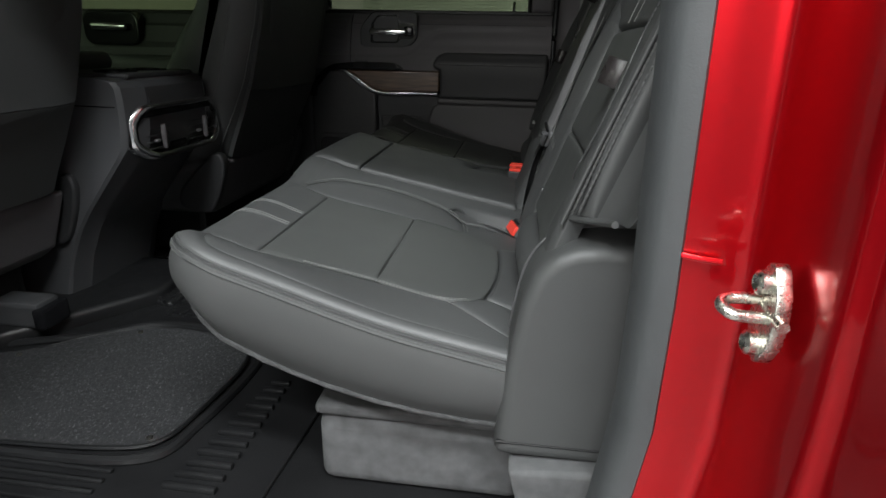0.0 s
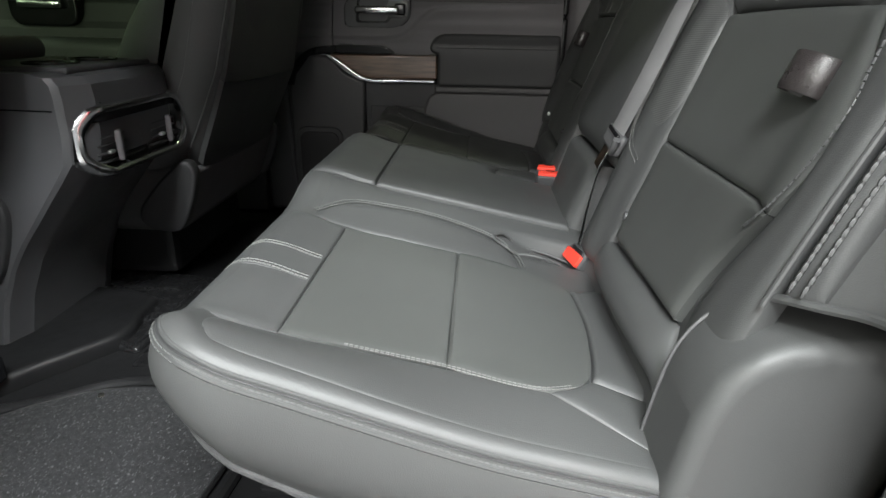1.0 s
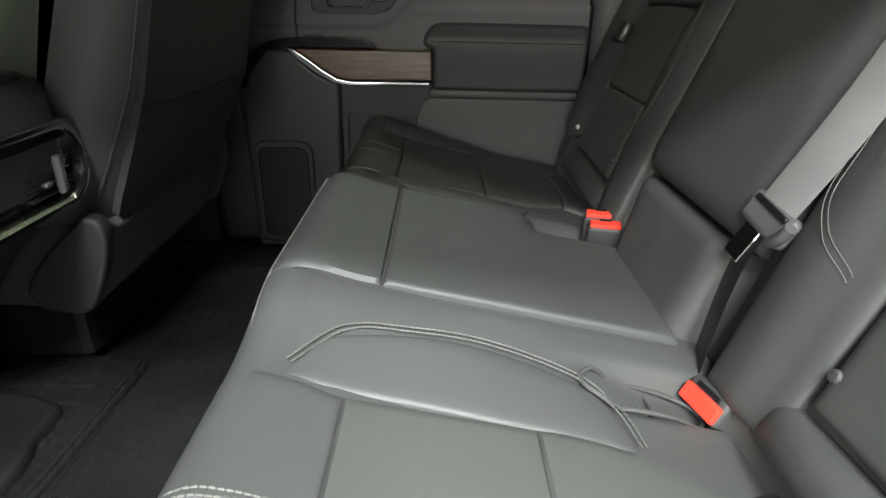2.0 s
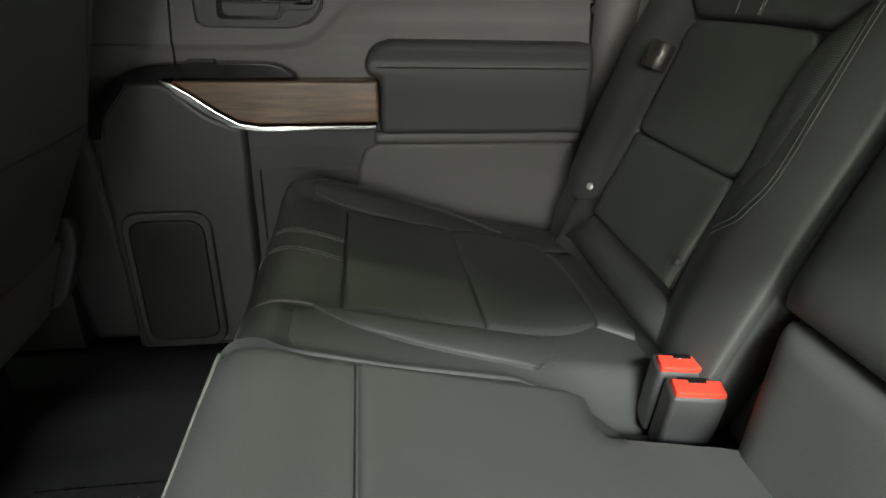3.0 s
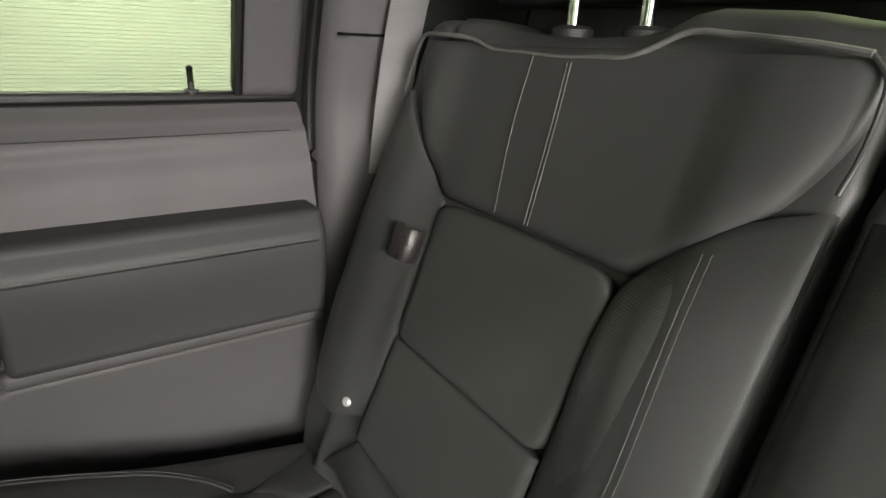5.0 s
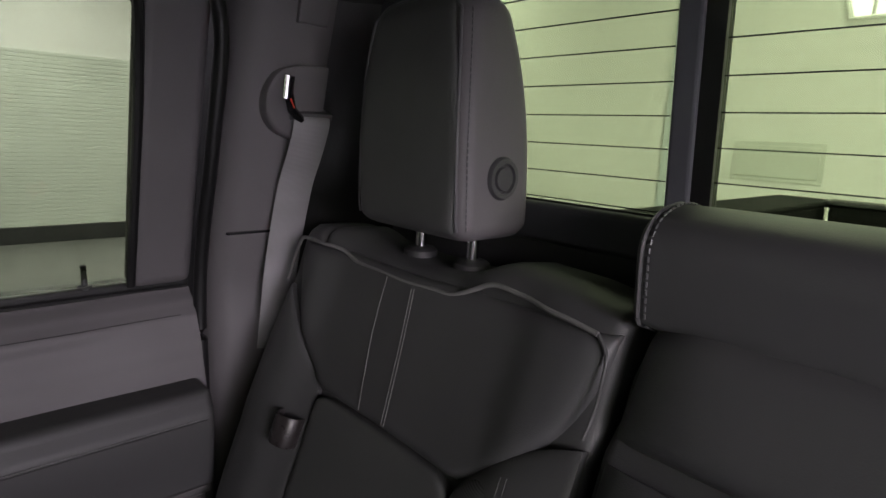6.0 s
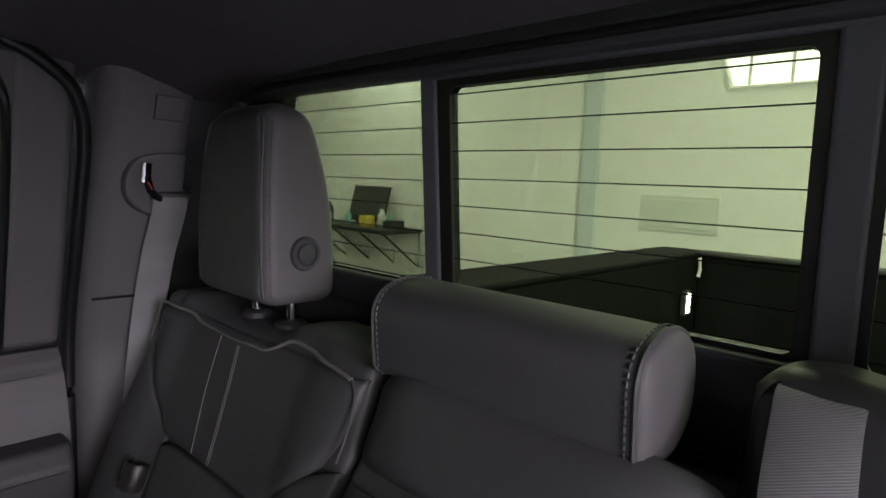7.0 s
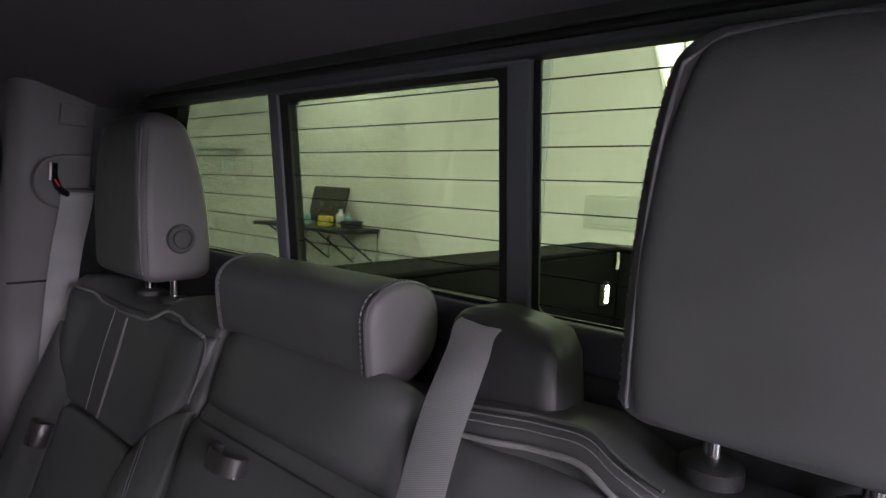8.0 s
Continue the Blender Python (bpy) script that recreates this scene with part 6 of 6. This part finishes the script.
for y in (-0.075, 0.03):
    part("cup_holder", moved(lathe([(0.042, 0.0), (0.042, 0.004), (0.036, 0.004), (0.034, -0.001)], 28, pose(-0.53, y, 0.547)), CI), GLOSS, console)
octo = lambda k, y0=-0.155, y1=0.112, z0=0.384, z1=0.492: [(y0 + 0.03 + k, z0 + k), (y1 - 0.03 - k, z0 + k), (y1 - k, z0 + 0.025 + k), (y1 - k, z1 - 0.03 - k), (y1 - 0.025 - k, z1 - k), (y0 + 0.025 + k, z1 - k), (y0 + k, z1 - 0.03 - k), (y0 + k, z0 + 0.025 + k)]


def round_corner(bm):
    """Bends a piece of the rear face back along the console's chamfered corner."""
    for v in bm.verts:
        if v.co.y < -0.122:
            v.co.x -= 0.66 * (-0.122 - v.co.y)
    return bm


def soft(points, k=3):
    """Rounds the corners of a closed outline."""
    out = []
    m = len(points)
    for i in range(m):
        a, b, c = Vector(points[i - 1]), Vector(points[i]), Vector(points[(i + 1) % m])
        d = min((a - b).length, (c - b).length) * 0.36
        p, q = b + (a - b).normalized() * d, b + (c - b).normalized() * d
        for j in range(k + 1):
            t = j / k
            r = p * (1 - t) ** 2 + b * 2 * t * (1 - t) + q * t * t
            out.append((r.x, r.y))
    return out


def bent(bm):
    """Cuts a piece where the console's corner begins and bends it along."""
    for k in (-0.122, -0.14):
        bmesh.ops.bisect_plane(bm, geom=bm.verts[:] + bm.edges[:] + bm.faces[:], plane_co=(0, k, 0), plane_no=(0, 1, 0))
    return moved(round_corner(bm), CI)


ring = bmesh.new()
va = [[ring.verts.new((x, *p)) for p in soft(octo(k, -0.162, 0.140, 0.374, 0.488))] for x, k in ((-0.446, -0.001), (-0.432, -0.001), (-0.427, 0.002), (-0.4265, 0.007), (-0.430, 0.0115), (-0.452, 0.0135))]
for a, b in zip(va, va[1:]):
    for k in range(len(a)):
        ring.faces.new((a[k], a[(k + 1) % len(a)], b[(k + 1) % len(a)], b[k]))
part("chrome_bezel", bent(ring), CHROME, console, "bright chrome bezel")
part("vent_panel", bent(prism(soft(octo(0.007, -0.162, 0.140, 0.374, 0.488)), "x", -0.475, -0.451, 0.0)), GLOSS, console)
part("upper_strip", bent(block(-0.452, -0.4325, -0.135, 0.118, 0.462, 0.477, 0.003, 2)), GLOSS, console)
for y, w in ((-0.093, 0.040), (0.070, 0.046)):
    vent = part("air_vent", bent(block(-0.4525, -0.4475, y - w, y + w, 0.388, 0.458, 0.004, 2)), RUBBER, console)
    for k in range(5):
        part("slat", bent(block(-0.449, -0.4385, y - w + 0.004, y + w - 0.004, 0.394 + 0.0135 * k, 0.3965 + 0.0135 * k, 0.0)), DARK_PLASTIC, vent)
    part("vane", bent(moved(block(-0.005, 0.006, -0.015, 0.013, -0.028, 0.024, 0.004, 3), pose(-0.441, y + w * 0.5, 0.419, 0, 0, 28))), TRIM, vent, "grey plastic vent vane")
    part("vent_knob", bent(block(-0.440, -0.431, y - 0.022, y - 0.008, 0.408, 0.415, 0.003, 3)), SATIN, vent)
part("port_plate", bent(block(-0.4525, -0.446, -0.046, 0.018, 0.390, 0.456, 0.003, 2)), GLOSS, console)
for k in range(2):
    part("usb_port", bent(block(-0.447, -0.4445, -0.030 + 0.020 * k, -0.018 + 0.020 * k, 0.416, 0.421, 0.001)), STEEL, console)

# ---- truck bed behind the window ----
bed = thing("truck_bed", "open black lined truck bed with side rails", "truck bed", kind="structure")
part("bed_floor", block(0.74, 2.80, -0.62, 0.62, 0.18, 0.22, 0.0), BEDLINER, bed)
part("front_panel", block(0.74, 0.78, -0.66, 0.66, 0.20, 0.73, 0.005), BEDLINER, bed)
for s in (-1, 1):
    a, b = sorted((s * 0.60, s * 0.78))
    part("side_wall", block(0.74, 2.86, a, b, 0.18, 0.745, 0.012, 2), BEDLINER, bed)
    part("rail_cap", block(0.74, 2.86, min(s * 0.588, s * 0.80), max(s * 0.588, s * 0.80), 0.742, 0.762, 0.008, 2), BEDLINER, bed)
part("tailgate", block(2.76, 2.84, -0.60, 0.60, 0.22, 0.752, 0.012, 2), BEDLINER, bed)
part("tailgate_cap", block(2.745, 2.85, -0.60, 0.60, 0.748, 0.766, 0.006, 2), PLASTIC, bed)
bed_lamp = thing("bed_lamp", "small lit white LED lamp inside the truck bed", "lamp", at=(2.60, 0.582, 0.555))
part("lamp_housing", block(-0.03, 0.03, -0.008, 0.014, -0.055, 0.055, 0.006, 2), PLASTIC, bed_lamp)
for k in range(3):
    part("led", block(-0.017, 0.017, -0.014, -0.006, -0.042 + 0.029 * k, -0.017 + 0.029 * k, 0.004, 2), LED, bed_lamp)
solid("tie_down_strap", tube([(2.70, 0.575, 0.74), (2.705, 0.572, 0.69), (2.70, 0.575, 0.66)], 0.008, 8), WHITE_PLASTIC, "short pale strap at the bed corner", "strap")

# ---- garage round the truck ----
solid("ground", block(GX0 - 0.2, GX1 + 0.2, GY0 - 0.2, GY1 + 0.2, GZ0 - 0.2, GZ0, 0), CONCRETE, "grey polished concrete garage floor", "garage floor", "structure")
solid("garage_ceiling", block(GX0 - 0.2, GX1 + 0.2, GY0 - 0.2, GY1 + 0.2, GZ1, GZ1 + 0.2, 0), WALL, "white garage ceiling", "ceiling", "structure")
solid("wall_back", block(GX1, GX1 + 0.2, GY0, GY1, GZ0, GZ1, 0), WALL, "white painted garage wall behind the truck", "wall", "structure")
solid("wall_front_garage", block(GX0 - 0.2, GX0, GY0, GY1, GZ0, GZ1, 0), WALL, "white painted garage wall ahead of the truck", "wall", "structure")
# unseen wall: dark to cut bounce, opening added for the fill lamp
wall_left = thing("wall_left", "unseen dark grey garage wall with an added opening for the fill lamp", "wall", kind="structure")
for x0, x1, z0, z1 in ((GX0, FILL_X0, GZ0, GZ1), (FILL_X1, GX1, GZ0, GZ1), (FILL_X0, FILL_X1, FILL_Z1, GZ1), (FILL_X0, FILL_X1, GZ0, FILL_Z0)):
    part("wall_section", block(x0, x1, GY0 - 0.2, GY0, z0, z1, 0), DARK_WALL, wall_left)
solid("wall_right", block(GX0, GX1, GY1, GY1 + 0.2, GZ0, GZ1, 0), WALL, "white painted garage wall", "wall", "structure")
solid("pilaster", block(GX1 - 0.04, GX1, 2.06, 2.22, GZ0, GZ1, 0.01), PILASTER, "pale blue grey steel column on the wall", "column", "structure")
access = thing("wall_panel", "flat grey access panel on the white wall", "wall panel", at=(GX1, 1.38, 0.87))
part("panel_frame", block(-0.012, 0, -0.30, 0.30, -0.14, 0.14, 0.004), PANEL_GREY, access)
part("panel_door", block(-0.018, -0.008, -0.27, 0.27, -0.11, 0.11, 0.004), PANEL_GREY, access)
for lx, ly, lw in LAMPS:
    fixture = thing("ceiling_light", "flat white lit ceiling light", "ceiling light", "garage ceiling lights", at=(lx, ly, GZ1))
    part("light_frame", block(-0.63, 0.63, -0.18, 0.18, -0.06, 0.0, 0.01), WHITE_PLASTIC, fixture)
    part("diffuser", block(-0.6, 0.6, -0.15, 0.15, -0.07, -0.055, 0.004), PANEL_LIGHT, fixture)

roller = thing("roller_door", "closed grey green ribbed steel roller door", "roller door", kind="structure", at=(0.2, GY1, GZ0))
for k in range(48):
    part("slat", block(-2.6, 3.6, -0.030, -0.005, 0.05 * k + 0.001, 0.05 * k + 0.049, 0.006, 1), ROLLER, roller)
# matte black band along the door's foot
part("dark_foot_band", block(-2.6, 3.6, -0.05, -0.032, 0.0, 0.22, 0.006, 1), MATTE_BLACK, roller)
# glowing panel that stands in for a bright reflection in the rear glass
reflection_panel = thing("glass_reflection", "glowing panel with white bars standing in for a glass reflection", "window", kind="structure", at=(GX1, 0.86, 2.02))
part("glow_pane", prism([(-0.42, -0.22), (0.20, -0.22), (0.36, 0.28), (-0.42, 0.28)], "x", -0.030, -0.020), REFLECTION_GLOW, reflection_panel)
for a, b in (((0.22, -0.24), (0.38, 0.30)), ((-0.42, -0.235), (0.22, -0.235)), ((0.10, -0.22), (0.10, 0.28)), ((-0.16, -0.22), (-0.16, 0.28))):
    part("mullion", tube([(-0.028, *a), (-0.028, *b)], 0.012, 6), WHITE_PLASTIC, reflection_panel)
shelf = thing("wall_shelf", "deep black metal wall shelf on triangular brackets", "shelf", at=(GX1, 4.75, 0.50))
part("board", block(-0.62, 0, -0.62, 0.95, -0.02, 0.02, 0.004), MATTE_BLACK, shelf)
for y in (-0.60, -0.2, 0.25, 0.7):
    part("bracket", tube([(-0.55, y, -0.02), (-0.02, y, -0.40), (-0.02, y, -0.02), (-0.55, y, -0.02)], 0.012, 6), MATTE_BLACK, shelf)
monitor = thing("monitor", "dark tilted computer monitor on the wall shelf", "monitor", at=(GX1 - 0.22, 4.85, 0.52))
part("screen", moved(block(-0.02, 0.02, -0.31, 0.31, 0.04, 0.46, 0.01), pose(0, 0, 0, 0, 14, 0)), SCREEN, monitor)
part("stand", block(-0.06, 0.08, -0.10, 0.10, 0.0, 0.05, 0.01), MATTE_BLACK, monitor)


def bottle(x, y, z, r, h, mat, label):
    ob = thing("bottle", label, "bottle", "bottles on the shelf", at=(x, y, z))
    part("body", lathe([(r * 0.9, 0), (r, 0.01), (r, h * 0.65), (r * 0.45, h * 0.8), (r * 0.4, h * 0.9)], 14), mat, ob)
    part("cap", lathe([(r * 0.45, h * 0.88), (r * 0.45, h), (r * 0.3, h)], 12), WHITE_PLASTIC, ob)


bottle(GX1 - 0.25, 4.52, 0.52, 0.05, 0.20, WHITE_PLASTIC, "white plastic bottle on the wall shelf")
bottle(GX1 - 0.22, 4.42, 0.52, 0.04, 0.17, TEAL_PLASTIC, "teal plastic bottle on the wall shelf")
bottle(GX1 - 0.28, 5.08, 0.52, 0.04, 0.16, TEAL_PLASTIC, "green plastic bottle on the wall shelf")
solid("yellow_box", block(GX1 - 0.40, GX1 - 0.28, 4.60, 4.74, 0.52, 0.64, 0.01), YELLOW_PLASTIC, "small yellow box on the wall shelf", "box")
bottle(GX1 - 0.30, 5.42, 0.52, 0.05, 0.26, MATTE_BLACK, "black spray bottle on the wall shelf")
bottle(GX1 - 0.40, 5.30, 0.52, 0.045, 0.15, WHITE_PLASTIC, "short white tub on the wall shelf")
solid("dark_box", block(GX1 - 0.40, GX1 - 0.20, 4.20, 4.34, 0.52, 0.61, 0.008), MATTE_BLACK, "small dark box at the end of the wall shelf", "box")
stool = thing("work_stool", "white topped stool below the wall shelf", "stool", at=(4.15, 5.25, GZ0))
part("seat", lathe([(0.20, 0.50), (0.22, 0.505), (0.22, 0.53), (0.20, 0.54)], 24), WHITE_PLASTIC, stool)
for k in range(4):
    a = math.pi / 4 + math.pi / 2 * k
    part("leg", tube([(0.15 * math.cos(a), 0.15 * math.sin(a), 0.50), (0.20 * math.cos(a), 0.20 * math.sin(a), 0.0)], 0.012, 8), MATTE_BLACK, stool)
bucket = thing("bucket", "navy blue plastic bucket standing on the stool", "bucket", at=(4.15, 5.22, GZ0 + 0.54))
part("body", lathe([(0.11, 0.0), (0.14, 0.15), (0.145, 0.155), (0.135, 0.155), (0.105, 0.01)], 24), BLUE_CLOTH, bucket)
part("handle", tube([(0.0, 0.14 * math.cos(a), 0.15 + 0.14 * math.sin(a)) for a in [math.pi * k / 12 for k in range(13)]], 0.005, 6), MATTE_BLACK, bucket)
cloth = bmesh.new()
bmesh.ops.create_icosphere(cloth, subdivisions=3, radius=0.09)
for v in cloth.verts:
    v.co *= 1 + 0.35 * noise.noise(v.co * 22)
    v.co.z = max(-0.03, v.co.z * 0.6)
solid("cleaning_cloth", moved(cloth, Matrix.Translation((4.10, 5.44, GZ0 + 0.575))), YELLOW_PLASTIC, "crumpled yellow cleaning cloth on the stool", "cloth")
solid("wall_tap", block(GX1 - 0.05, GX1, 3.70, 3.80, 0.24, 0.32, 0.015), PILASTER, "small grey tap box on the white wall", "tap")
solid("socket_plate", block(GX1 - 0.02, GX1, 2.78, 2.90, 0.30, 0.42, 0.005), WHITE_PLASTIC, "white socket plate low on the wall", "socket")
high_shelf = thing("wall_shelf", "grey wall shelf on a bracket high on the wall", "shelf", at=(GX1, 7.48, 1.45))
part("board", block(-0.25, 0, -0.54, 0.54, -0.02, 0.02, 0.004), PILASTER, high_shelf)
part("bracket", block(-0.2, 0, -0.26, -0.23, -0.34, -0.02, 0.004), PILASTER, high_shelf)
solid("socket_plate", block(GX1 - 0.02, GX1, 7.60, 7.72, 0.28, 0.42, 0.005), PILASTER, "grey socket plate on the white wall", "socket")
